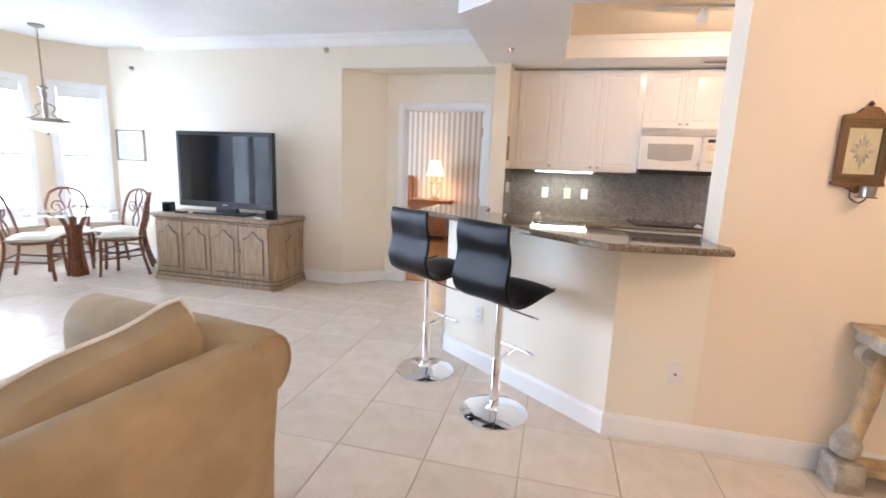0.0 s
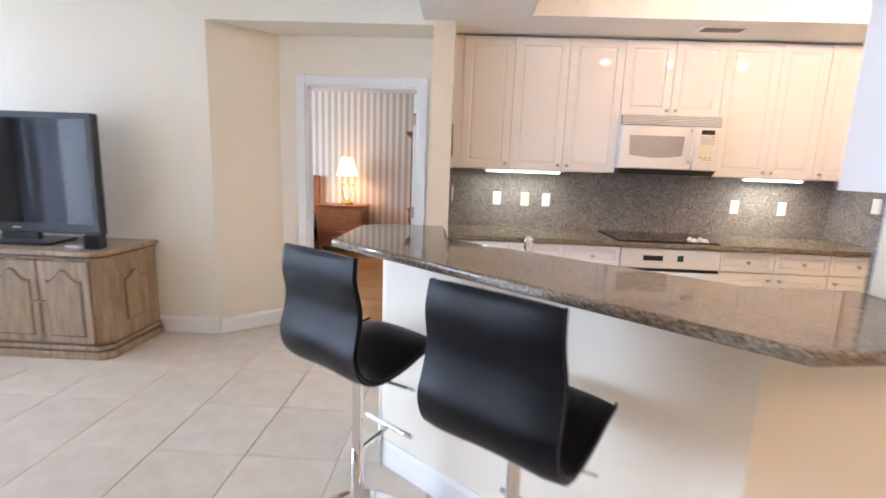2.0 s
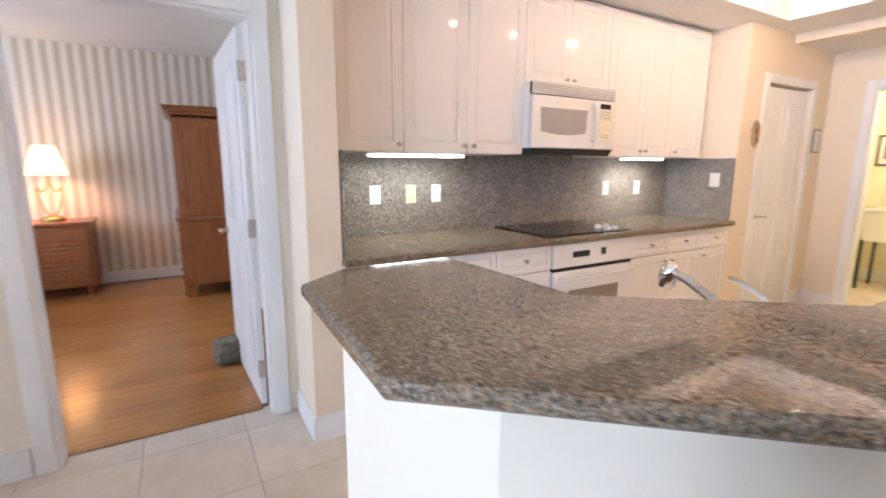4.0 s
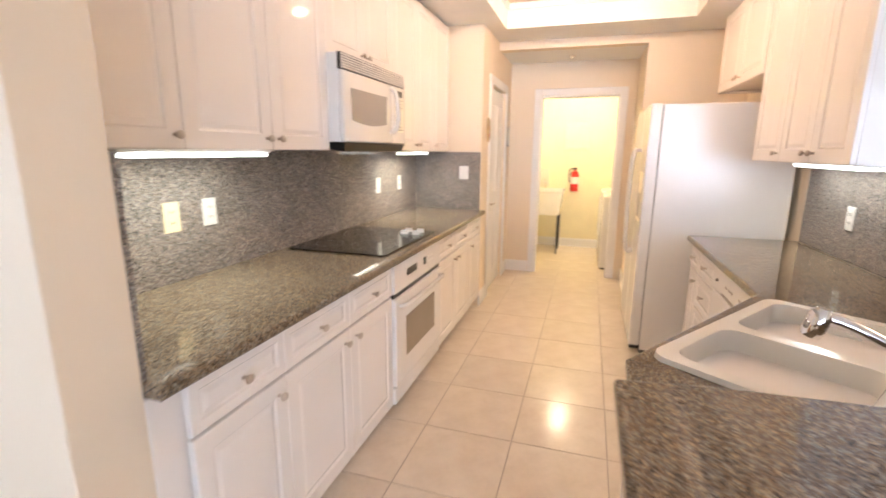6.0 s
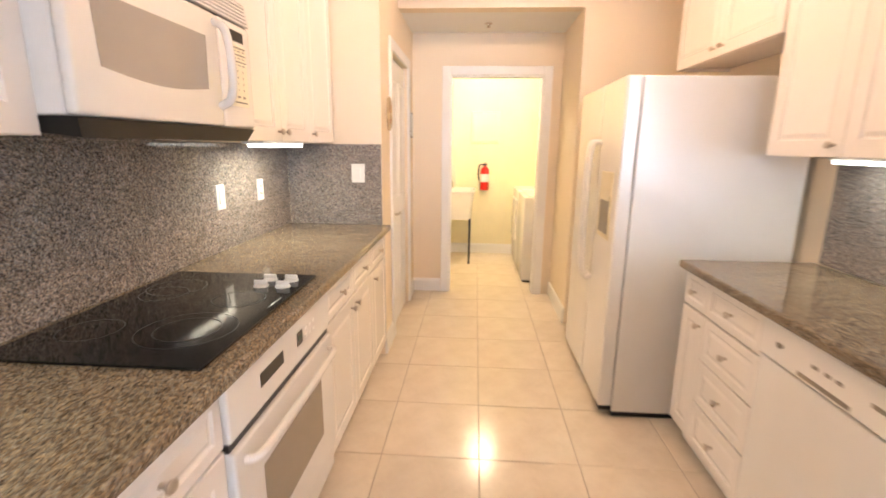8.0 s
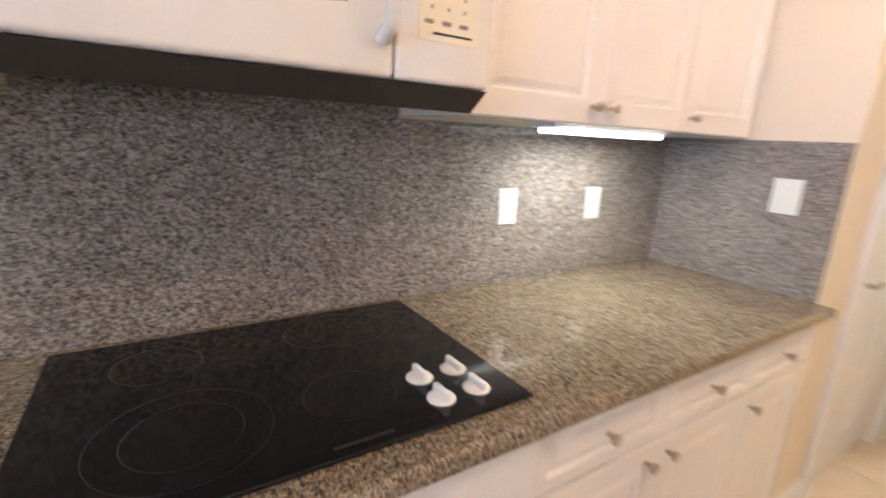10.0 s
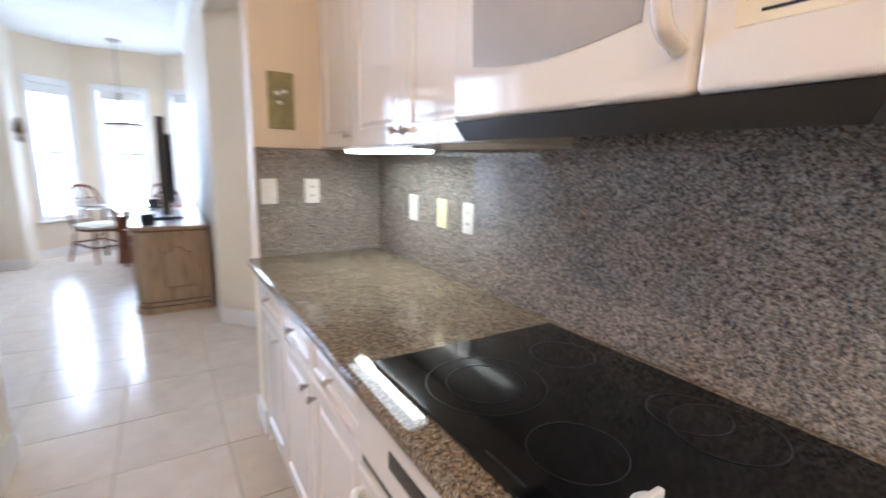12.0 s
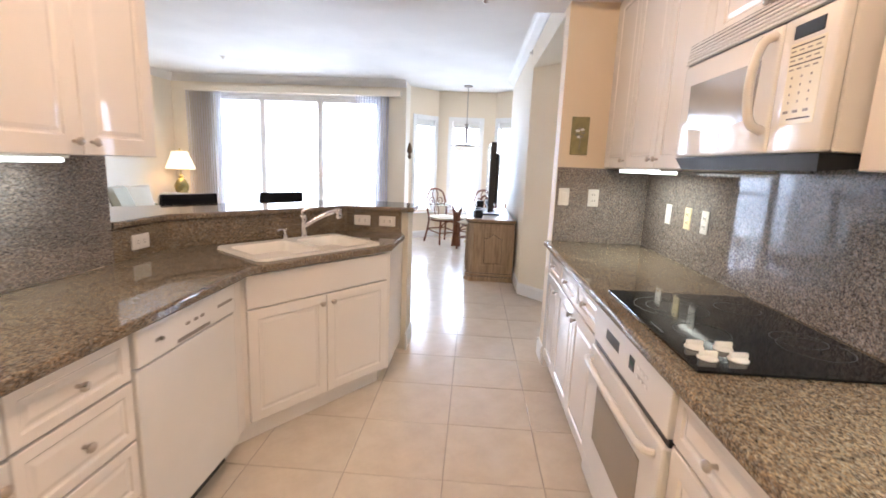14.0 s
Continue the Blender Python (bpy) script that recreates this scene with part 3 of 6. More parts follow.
for a, b, s in (((-4.63, TV_Y), (-2.025, TV_Y), -1), ((-2.02, TV_Y), (-1.62, 5.825), -1), ((-1.62, 5.83), (-1.485, 5.83), -1), ((-0.33, TV_Y), (KX0 + 0.015, TV_Y), -1), ((-0.33, TV_Y - 0.015), (-0.33, 5.81), 1),
                ((-0.50, 4.455), (-0.405, 3.90), -1), ((-0.395, 3.92), (0.715, 3.05), -1), ((0.709, 3.05), (4.48, 3.05), -1), ((-0.515, 4.44), (-0.22, 4.44), 1),
                ((-5.52, 5.75), (-4.63, 5.75), -1), ((-6.0, 5.27), (-5.52, 5.75), -1), ((-6.0, 4.18), (-6.0, 5.27), -1), ((-5.52, 3.70), (-6.0, 4.18), -1), ((SL_X, 3.25), (SL_X, 3.70), -1),
                ((SL_X, LEFT_Y), (4.48, LEFT_Y), 1), ((KX1, TV_Y), (3.455, TV_Y), -1), ((4.375, TV_Y), (4.65, TV_Y), -1), ((4.65, TV_Y), (4.65, 5.20), -1), ((HX, 4.12), (4.65, 4.12), 1), ((6.40, 3.42), (6.40, 5.88), 1), ((-4.5, 9.75), (-0.22, 9.75), -1)):
    base("baseboard", a, b, s)


def casing(name, x0, x1, yf, head, face=-1, w=0.075, t=0.018):
    """Door casing round an opening in a wall along x; face: the side it stands proud of."""
    bm = B()
    y0, y1 = sorted((yf, yf + face * t))
    box(bm, x0 - w, x0, y0, y1, 0, head + w, 0.004)
    box(bm, x1, x1 + w, y0, y1, 0, head + w, 0.004)
    box(bm, x0, x1, y0, y1, head, head + w, 0.004)
    return setting(name, bm, TRIM, "white painted door casing", "door casing")


casing("trim_bedroom_door", -1.40, -0.46, 5.83, 2.06)
bm = box(B(), -1.40, -1.385, 5.832, 5.95, 0, 2.06)
box(bm, -0.475, -0.46, 5.832, 5.95, 0, 2.06)
box(bm, -1.385, -0.475, 5.832, 5.95, 2.045, 2.06)
setting("trim_bedroom_jamb", bm, TRIM, "white door jamb", "door jamb")
casing("trim_pantry_door", 3.53, 4.30, TV_Y, 2.05)
ob = casing("trim_laundry_door", -5.12, -4.28, 0, 2.05)
ob.matrix_world = Matrix(((0, 1, 0, 4.65), (-1, 0, 0, 0), (0, 0, 1, 0), (0, 0, 0, 1)))
bm = box(B(), 4.652, 4.77, 5.105, 5.12, 0, 2.05)
box(bm, 4.652, 4.77, 4.28, 4.295, 0, 2.05)
box(bm, 4.652, 4.77, 4.295, 5.105, 2.035, 2.05)
setting("trim_laundry_jamb", bm, TRIM, "white door jamb", "door jamb")


def panel_door(name, m, w, h, label, handle_x, group=""):
    t = thing(name, label, "door", m, group, "structure")
    bm = box(B(), 0, w, 0.004, 0.036, 0.008, h)
    part("core", bm, TRIM, t)
    flip = Matrix(((1, 0, 0, 0), (0, -1, 0, 0.04), (0, 0, 1, 0), (0, 0, 0, 1)))
    for face in (0, 1):
        for z0, z1 in ((0.18, 0.88), (1.02, h - 0.14)):
            for x0, x1 in ((0.10, w / 2 - 0.045), (w / 2 + 0.045, w - 0.10)):
                bm = panel(B(), x0, x1, z0, z1, -0.004, 0.012, 0.012)
                if face:
                    bmesh.ops.transform(bm, matrix=flip, verts=bm.verts)
                    bmesh.ops.reverse_faces(bm, faces=bm.faces)
                part("door_panel", bm, TRIM, t)
        bm = lathe(B(), [(0.0255, 0), (0.0255, 0.008), (0.01, 0.012), (0.01, 0.05)], 16, pose(handle_x, 0.004, 0.92, 90))
        s = 1 if handle_x < w / 2 else -1
        lv = tube(B(), [(handle_x, -0.05, 0.92), (handle_x + s * 0.05, -0.05, 0.92), (handle_x + s * 0.11, -0.046, 0.918)], 0.009)
        if face:
            for q in (bm, lv):
                bmesh.ops.transform(q, matrix=flip, verts=q.verts)
                bmesh.ops.reverse_faces(q, faces=q.faces)
        hd = part("door_handle", bm, NICKEL, t, "satin nickel lever", True)
        part("lever", lv, NICKEL, hd, "", True)
    return t

# ---------------------------------------------------------------- doors
panel_door("door_1", pose(-0.478, 5.972, 0, 0, 0, 92.5), 0.87, 2.03, "white panelled bedroom door, standing wide open", 0.80)
panel_door("door_3", pose(3.54, TV_Y + 0.02, 0), 0.75, 2.03, "white panelled pantry door, closed", 0.06)


# ---------------------------------------------------------------- kitchen units
def knob(x, z, yf, parent, axis_m=None):
    prof = [(0.007, 0.0), (0.006, 0.010), (0.009, 0.016), (0.0145, 0.020), (0.0155, 0.025), (0.011, 0.030), (0.002, 0.032)]
    m = pose(x, yf, z, 90) @ Matrix.Diagonal((1.08, 0.92, 1, 1))
    return part("knob", lathe(B(), prof, 12, m), NICKEL, parent, "brushed nickel knob", True)


def base_unit(name, m, w, fronts, label, depth=0.60, group="base cabinets", h=0.874, toe=True):
    """fronts: (kind, x0, x1, z0, z1, knob x, knob z)"""
    t = thing(name, label, "kitchen cabinet", m, group)
    part("body", box(B(), 0, w, 0.021, depth, 0.10, h), CAB, t)
    part("toe_kick", box(B(), 0, w, 0.075, depth, 0.001, 0.10), CABIN if not toe else CAB, t)
    for kind, x0, x1, z0, z1, kx, kz in fronts:
        f = part(kind, panel(B(), x0 + 0.0015, x1 - 0.0015, z0, z1, 0.0, 0.02, 0.055 if kind == "door" else 0.032), CAB, t)
        if kx is not None:
            knob(kx, kz, 0.0, f)
    return t


DZ0, DZ1, DRZ0, DRZ1 = 0.115, 0.705, 0.715, 0.868
FY = 5.455
base_unit("base_cabinet", pose(-0.09, FY, 0), 0.40, [("door", 0.02, 0.40, DZ0, DZ1, 0.355, 0.655), ("drawer", 0.02, 0.40, DRZ0, DRZ1, 0.21, 0.79)], "white raised-panel base cabinet, one door and drawer", 0.64)
base_unit("base_cabinet", pose(0.31, FY, 0), 0.862, [("door", 0, 0.431, DZ0, DZ1, 0.385, 0.655), ("door", 0.431, 0.862, DZ0, DZ1, 0.477, 0.655), ("drawer", 0, 0.431, DRZ0, DRZ1, 0.215, 0.79), ("drawer", 0.431, 0.862, DRZ0, DRZ1, 0.647, 0.79)], "white raised-panel base cabinet, two doors and drawers", 0.64)
base_unit("base_cabinet", pose(1.932, FY, 0), 0.826, [("door", 0, 0.413, DZ0, DZ1, 0.37, 0.655), ("door", 0.413, 0.826, DZ0, DZ1, 0.456, 0.655), ("drawer", 0, 0.413, DRZ0, DRZ1, 0.206, 0.79), ("drawer", 0.413, 0.826, DRZ0, DRZ1, 0.62, 0.79)], "white raised-panel base cabinet, two doors and drawers", 0.64)
base_unit("base_cabinet", pose(2.758, FY, 0), 0.40, [("door", 0, 0.40, DZ0, DZ1, 0.045, 0.655), ("drawer", 0, 0.40, DRZ0, DRZ1, 0.20, 0.79)], "white raised-panel base cabinet, one door and drawer", 0.64)
part("filler_strip", box(B(), KX0 + 0.001, -0.09, FY + 0.012, FY + 0.05, 0.0, 0.874), CAB, tagged(thing("filler_panel", "white filler strip beside the wall", "filler panel"), ""))

# built-in oven under the cooktop
ov = thing("wall_oven", "white built-in oven with black display and window", "oven", pose(1.175, FY, 0))
part("body", box(B(), 0.003, 0.752, 0.021, 0.62, 0.10, 0.872), APPL, ov)
part("toe_kick", box(B(), 0.003, 0.752, 0.075, 0.60, 0.001, 0.10), CAB, ov)
cp = part("control_panel", box(B(), 0.004, 0.751, -0.012, 0.02, 0.715, 0.868, 0.006, 2), APPL, ov)
part("display", box(B(), 0.17, 0.32, -0.0135, -0.010, 0.775, 0.815), BLACK, cp, "black clock display")
part("timer", box(B(), 0.43, 0.475, -0.0135, -0.010, 0.775, 0.82), BLACK, cp, "small black display")
part("readout", box(B(), 0.438, 0.467, -0.0145, -0.0135, 0.792, 0.806), DISPLAY, cp)
for i in range(6):
    part("button", box(B(), 0.50 + 0.035 * (i % 3), 0.52 + 0.035 * (i % 3), -0.0135, -0.010, 0.775 + 0.028 * (i // 3), 0.787 + 0.028 * (i // 3), 0.001), PLATE, cp)
part("vent_gap", box(B(), 0.004, 0.751, -0.004, 0.02, 0.692, 0.712), BLACK, ov, "dark vent slot")
dr = part("oven_door", box(B(), 0.004, 0.751, -0.018, 0.02, 0.205, 0.690, 0.008, 2), APPL, ov)
part("window", box(B(), 0.14, 0.615, -0.0195, -0.016, 0.33, 0.56, 0.001), OVENGL, dr, "tinted oven window")
part("handle", tube(B(), smooth_line([(0.05, -0.018, 0.645), (0.07, -0.05, 0.648), (0.20, -0.058, 0.65), (0.55, -0.058, 0.65), (0.685, -0.05, 0.648), (0.705, -0.018, 0.645)], 4), 0.012), APPL, dr, "", True)
part("lower_panel", box(B(), 0.004, 0.751, -0.01, 0.02, 0.10, 0.198, 0.005), APPL, ov)

# worktop along the back wall
wt = setting("worktop_back", prism(B(), [(KX0, 5.42), (KX1, 5.42), (KX1, 6.098), (KX0, 6.098)], 0.875, 0.914, 0.012, seg=3), GRAN, "polished brown speckled granite worktop", "worktop")
SPL = "polished grey-brown granite backsplash"
setting("backsplash_back", box(B(), KX0 + 0.02, KX1 - 0.02, 6.078, 6.099, 0.915, 1.425), SPLASH, SPL, "backsplash")
setting("backsplash_back", box(B(), 1.168, 1.942, 6.080, 6.099, 1.4255, 1.475), SPLASH, SPL, "backsplash")
setting("backsplash_end", box(B(), KX0 + 0.001, KX0 + 0.0195, 5.475, 6.077, 0.915, 1.425), SPLASH, SPL, "backsplash")
setting("backsplash_end", box(B(), KX1 - 0.0195, KX1 - 0.001, 5.475, 6.077, 0.915, 1.425), SPLASH, SPL, "backsplash")

# cooktop
ck = thing("cooktop", "black ceramic glass cooktop set in the granite", "cooktop", pose(1.163, 5.487, 0.915))
part("glass_top", box(B(), 0, 0.777, 0, 0.56, 0, 0.007, 0.003, 2), BLACKGL, ck)


def ring(bm, cx, cy, r, w, z):
    seg = 48
    a = [bm.verts.new((cx + r * math.cos(2 * math.pi * i / seg), cy + r * math.sin(2 * math.pi * i / seg), z)) for i in range(seg)]
    b = [bm.verts.new((cx + (r - w) * math.cos(2 * math.pi * i / seg), cy + (r - w) * math.sin(2 * math.pi * i / seg), z)) for i in range(seg)]
    for i in range(seg):
        bm.faces.new((a[i], a[(i + 1) % seg], b[(i + 1) % seg], b[i]))
    return bm


for rs in (((0.215, 0.165, 0.128), (0.215, 0.165, 0.085)), ((0.185, 0.42, 0.078),), ((0.475, 0.155, 0.083),), ((0.50, 0.43, 0.075), (0.57, 0.43, 0.095))):
    bm = B()
    for cx, cy, r in rs:
        ring(bm, cx, cy, r, 0.0022, 0.0078)
    part("burner_ring", bm, RINGS, ck)
part("maker_mark", box(B(), 0.40, 0.50, 0.022, 0.028, 0.0071, 0.0076), RINGS, ck)
for x, y in ((1.777, 5.634), (1.855, 5.634), (1.855, 5.554), (1.777, 5.554)):
    k = part("control_knob", lathe(B(), [(0.026, 0.007), (0.027, 0.010), (0.022, 0.015), (0.017, 0.017), (0.001, 0.0175)], 20, Matrix.Translation((x - 1.163, y - 5.487, 0))), PLATE, ck, "white plastic control knob", True)
    part("grip", box(B(), x - 1.163 - 0.006, x - 1.163 + 0.006, y - 5.487 - 0.024, y - 5.487 + 0.024, 0.012, 0.030, 0.004, 2), PLATE, k, "", True)


# wall cabinets
def wall_unit(name, m, w, z0, z1, doors, label, depth=0.325, group="wall cabinets"):
    """doors: (x0, x1, knob x)"""
    t = thing(name, label, "kitchen cabinet", m, group)
    bm = box(B(), 0, w, 0.021, depth, z0 + 0.018, z1)
    part("body", bm, CAB, t)
    bm = box(B(), 0, 0.016, 0.021, depth, z0, z0 + 0.018)
    box(bm, w - 0.016, w, 0.021, depth, z0, z0 + 0.018)
    box(bm, 0.016, w - 0.016, 0.021, 0.037, z0, z0 + 0.018)
    part("light_rail", bm, CAB, t)
    for x0, x1, kx in doors:
        f = part("door", panel(B(), x0 + 0.0015, x1 - 0.0015, z0 + 0.001, z1 - 0.004, 0.0, 0.02, 0.06), CAB, t)
        if kx is not None:
            knob(kx, z0 + 0.045, 0.0, f)
    return t


UY, UZ0, UZ1, RZ0 = 5.77, 1.430, 2.462, 1.392
LBL1, LBL2 = "tall white raised-panel wall cabinet, one door", "tall white raised-panel wall cabinet, two doors"
wall_unit("wall_cabinet", pose(-0.095, UY, 0), 0.40, UZ0, UZ1, [(0, 0.40, 0.365)], LBL1)
wall_unit("wall_cabinet", pose(0.305, UY, 0), 0.862, UZ0, UZ1, [(0, 0.431, 0.395), (0.431, 0.862, 0.467)], LBL2)
wall_unit("wall_cabinet", pose(1.167, UY, 0), 0.777, 1.885, UZ1, [(0, 0.3885, 0.355), (0.3885, 0.777, 0.422)], "short white wall cabinet above the microwave")
wall_unit("wall_cabinet", pose(1.944, UY, 0), 0.794, UZ0, UZ1, [(0, 0.423, 0.39), (0.423, 0.794, 0.456)], LBL2)
wall_unit("wall_cabinet", pose(2.738, UY, 0), 0.42, UZ0, UZ1, [(0, 0.42, 0.04)], LBL1)
part("filler_strip", box(B(), KX0 + 0.001, -0.095, UY + 0.012, UY + 0.3, UZ0, UZ1), CAB, thing("filler_panel", "white filler strip beside the wall cabinet", "filler panel"))

# microwave
mw = thing("microwave", "white over-range microwave with dark underside", "microwave", pose(1.165, 5.685, 1.472))
part("body", box(B(), 0, 0.771, 0.03, 0.385, 0.0, 0.412, 0.004), APPL, mw)
bm = B()
vs = [bm.verts.new(p) for p in ((0.002, 0.004, -0.002), (0.769, 0.004, -0.002), (0.769, 0.383, -0.002), (0.002, 0.383, -0.002), (0.026, 0.022, -0.044), (0.745, 0.022, -0.044), (0.745, 0.375, -0.006), (0.026, 0.375, -0.006))]
for f in ((0, 1, 2, 3), (4, 7, 6, 5), (0, 4, 5, 1), (1, 5, 6, 2), (2, 6, 7, 3), (3, 7, 4, 0)):
    bm.faces.new([vs[i] for i in f])
bmesh.ops.recalc_face_normals(bm, faces=bm.faces)
und = part("underside", bm, BLACK, mw, "dark grey vent underside")
for x in (0.12, 0.42):
    bm = box(B(), 0, 0.24, 0, 0.18, -0.003, 0.002)
    bmesh.ops.transform(bm, matrix=pose(x, 0.12, -0.0335, 6.2), verts=bm.verts)
    part("grease_filter", bm, PEWTER, und, "brushed grey grease filter")
bm = box(B(), 0.0, 0.568, 0.0, 0.03, 0.0, 0.335, 0.013, 4)
dr = part("microwave_door", bm, GLOSS, mw, "", True)
# curved lower edge of the window
bm = B()
pts = [(0.07, 0.258), (0.078, 0.106)]
pts += [(0.078 + 0.407 * i / 10, 0.106 - 0.018 * math.sin(math.pi * i / 10)) for i in range(1, 10)]
pts += [(0.485, 0.106), (0.493, 0.258)]
f = bm.faces.new([bm.verts.new((x, -0.0015, z)) for x, z in pts])
r = bmesh.ops.extrude_face_region(bm, geom=[f])
for g in r["geom"]:
    if isinstance(g, bmesh.types.BMVert):
        g.co.y = 0.002
bmesh.ops.recalc_face_normals(bm, faces=bm.faces)
part("window", bm, MWGL, dr, "grey mesh window")
part("handle", tube(B(), smooth_line([(0.545, 0.0, 0.31), (0.543, -0.035, 0.285), (0.54, -0.05, 0.19), (0.543, -0.04, 0.09), (0.545, 0.0, 0.06)], 6), 0.013, 10), GLOSS, dr, "", True)
cp = part("control_panel", box(B(), 0.571, 0.771, 0.0, 0.03, 0.0, 0.335, 0.010, 3), GLOSS, mw, "", True)
part("keypad", box(B(), 0.612, 0.735, -0.0012, 0.002, 0.070, 0.268, 0.001), KEYPAD, cp, "pale cream keypad film")
part("display", box(B(), 0.618, 0.722, -0.002, 0.002, 0.278, 0.312, 0.002), BLACK, cp, "dark display")
for z in (0.258, 0.236, 0.214):
    part("rule", box(B(), 0.618, 0.728, -0.0022, -0.0012, z, z + 0.0028), BLACK, cp)
    for c in range(4):
        part("key", box(B(), 0.620 + 0.028 * c, 0.636 + 0.028 * c, -0.0020, -0.0012, z - 0.011, z - 0.0075), PEWTER, cp)
for r_ in range(4):
    for c in range(3):
        part("key", box(B(), 0.634 + 0.034 * c, 0.638 + 0.034 * c, -0.0020, -0.0012, 0.122 + 0.020 * r_, 0.128 + 0.020 * r_), PEWTER, cp)
for c in range(3):
    part("key", box(B(), 0.622 + 0.036 * c, 0.640 + 0.036 * c, -0.0020, -0.0012, 0.098, 0.105), PEWTER, cp)
part("rule", box(B(), 0.640, 0.722, -0.0022, -0.0012, 0.082, 0.0855), BLACK, cp)
# backing coloured black to paint the shade in the slots of the grille
part("vent_back", box(B(), 0.0, 0.771, 0.012, 0.03, 0.338, 0.412), BLACK, mw, "black grille backing, painted shade between the slats")
for i in range(6):
    part("vent_slat", box(B(), 0.0, 0.771, -0.002 + 0.002 * i, 0.012, 0.340 + 0.0122 * i, 0.3478 + 0.0122 * i, 0.0015), APPL, mw)


# under-cabinet lamps
def strip(m, w, y0=5.83, y1=5.91):
    t = thing("under_cabinet_light", "lit white fluorescent strip under the cabinet", "light", m, "under-cabinet lights")
    part("housing", box(B(), 0, w, 0, 0.10, 0.012, 0.035, 0.003), PLATE, t)
    part("diffuser", box(B(), 0.03, w - 0.03, -0.004, 0.09, -0.002, 0.012, 0.004, 2), TUBE, t, "glowing diffuser")
    return t


strip(pose(0.10, 5.80, 1.407), 0.66)
strip(pose(2.24, 5.80, 1.407), 0.48)
strip(pose(2.24, 3.46, 1.367, 0, 0, 180), 0.75)

# right-hand run: drawer stack, dishwasher
RY = 3.875
base_unit("base_cabinet", pose(2.395, RY, 0, 0, 0, 180), 0.205, [("door", 0, 0.205, DZ0, DZ1, 0.17, 0.655), ("drawer", 0, 0.205, DRZ0, DRZ1, 0.10, 0.79)], "narrow white base cabinet beside the refrigerator", 0.58)
fr = []
for z0, z1 in ((0.715, 0.868), (0.517, 0.707), (0.317, 0.509), (0.115, 0.309)):
    fr.append(("drawer", 0, 0.385, z0, z1, 0.1925, 0.5 * (z0 + z1)))
base_unit("drawer_cabinet", pose(2.19, RY, 0, 0, 0, 180), 0.385, fr, "white cabinet with four drawers", 0.58)
dw = thing("dishwasher", "white dishwasher with a slim control panel", "dishwasher", pose(1.80, RY, 0, 0, 0, 180))
part("body", box(B(), 0.004, 0.601, 0.02, 0.56, 0.10, 0.872), APPL, dw)
part("toe_kick", box(B(), 0.004, 0.601, 0.07, 0.56, 0.001, 0.10), BLACK, dw, "black recessed kick plate")
part("dishwasher_door", box(B(), 0.004, 0.601, -0.006, 0.02, 0.115, 0.735, 0.006, 2), APPL, dw)
cp = part("control_panel", box(B(), 0.004, 0.601, -0.014, 0.02, 0.742, 0.868, 0.008, 2), APPL, dw)
part("latch_recess", box(B(), 0.20, 0.40, -0.0155, -0.012, 0.752, 0.766, 0.001), PEWTER, cp)
part("vent", box(B(), 0.46, 0.57, -0.0155, -0.012, 0.80, 0.812), PEWTER, cp)
for x in (0.09, 0.25, 0.30, 0.34):
    part("button", box(B(), x, x + 0.025, -0.0165, -0.012, 0.80, 0.812, 0.002), PEWTER, cp)
part("dial", lathe(B(), [(0.007, 0), (0.007, 0.012), (0.001, 0.013)], 14, pose(0.115, -0.013, 0.806, 90)), PEWTER, cp, "", True)

# corner sink cabinet
A1, A2 = Vector((1.07, 3.862)), Vector((0.325, 4.405))
dd = (A2 - A1)
ang = math.degrees(math.atan2(dd.y, dd.x))
sc = thing("sink_cabinet", "white corner sink cabinet with two doors", "kitchen cabinet", None, "base cabinets")
part("body", prism(B(), [(1.19, 3.85), (1.07, 3.842), (0.318, 4.39), (0.30, 4.408), (-0.21, 4.408), (-0.17, 4.0), (0.79, 3.30), (1.19, 3.30)], 0.10, 0.868), CAB, sc)
part("toe_kick", prism(B(), [(1.19, 3.80), (1.08, 3.79), (0.30, 4.335), (-0.20, 4.335), (-0.16, 4.0), (0.80, 3.31), (1.19, 3.31)], 0.001, 0.10), CAB, sc)
sf = pose(A1.x, A1.y, 0, 0, 0, ang)
L_ = dd.length
for nm, x0, x1, z0, z1, kx in (("false_front", 0.01, L_ - 0.01, 0.70, 0.864, None), ("door", 0.01, L_ / 2, 0.115, 0.692, L_ / 2 - 0.035), ("door", L_ / 2, L_ - 0.01, 0.115, 0.692, L_ / 2 + 0.035)):
    bm = panel(B(), x0 + 0.0015, x1 - 0.0015, z0, z1, -0.002, 0.02, 0.05, nm == "false_front")
    bmesh.ops.transform(bm, matrix=sf, verts=bm.verts)
    f = part(nm, bm, CAB, sc)
    if kx:
        k = knob(kx, 0.645, 0, f)
        k.matrix_local = sf

# peninsula worktop with the sink cut-out
SINK = pose(0.530, 3.945, 0, 0, 0, ang)       # x along the front, y to the back
SW, SD = 0.395, 0.238


def rrect(w, d, r, n=5):
    out = []
    for cx, cy, a0 in ((w - r, d - r, 0), (-w + r, d - r, 90), (-w + r, -d + r, 180), (w - r, -d + r, 270)):
        out += [(cx + r * math.cos(radians(a0 + 90 * i / n)), cy + r * math.sin(radians(a0 + 90 * i / n))) for i in range(n + 1)]
    return out


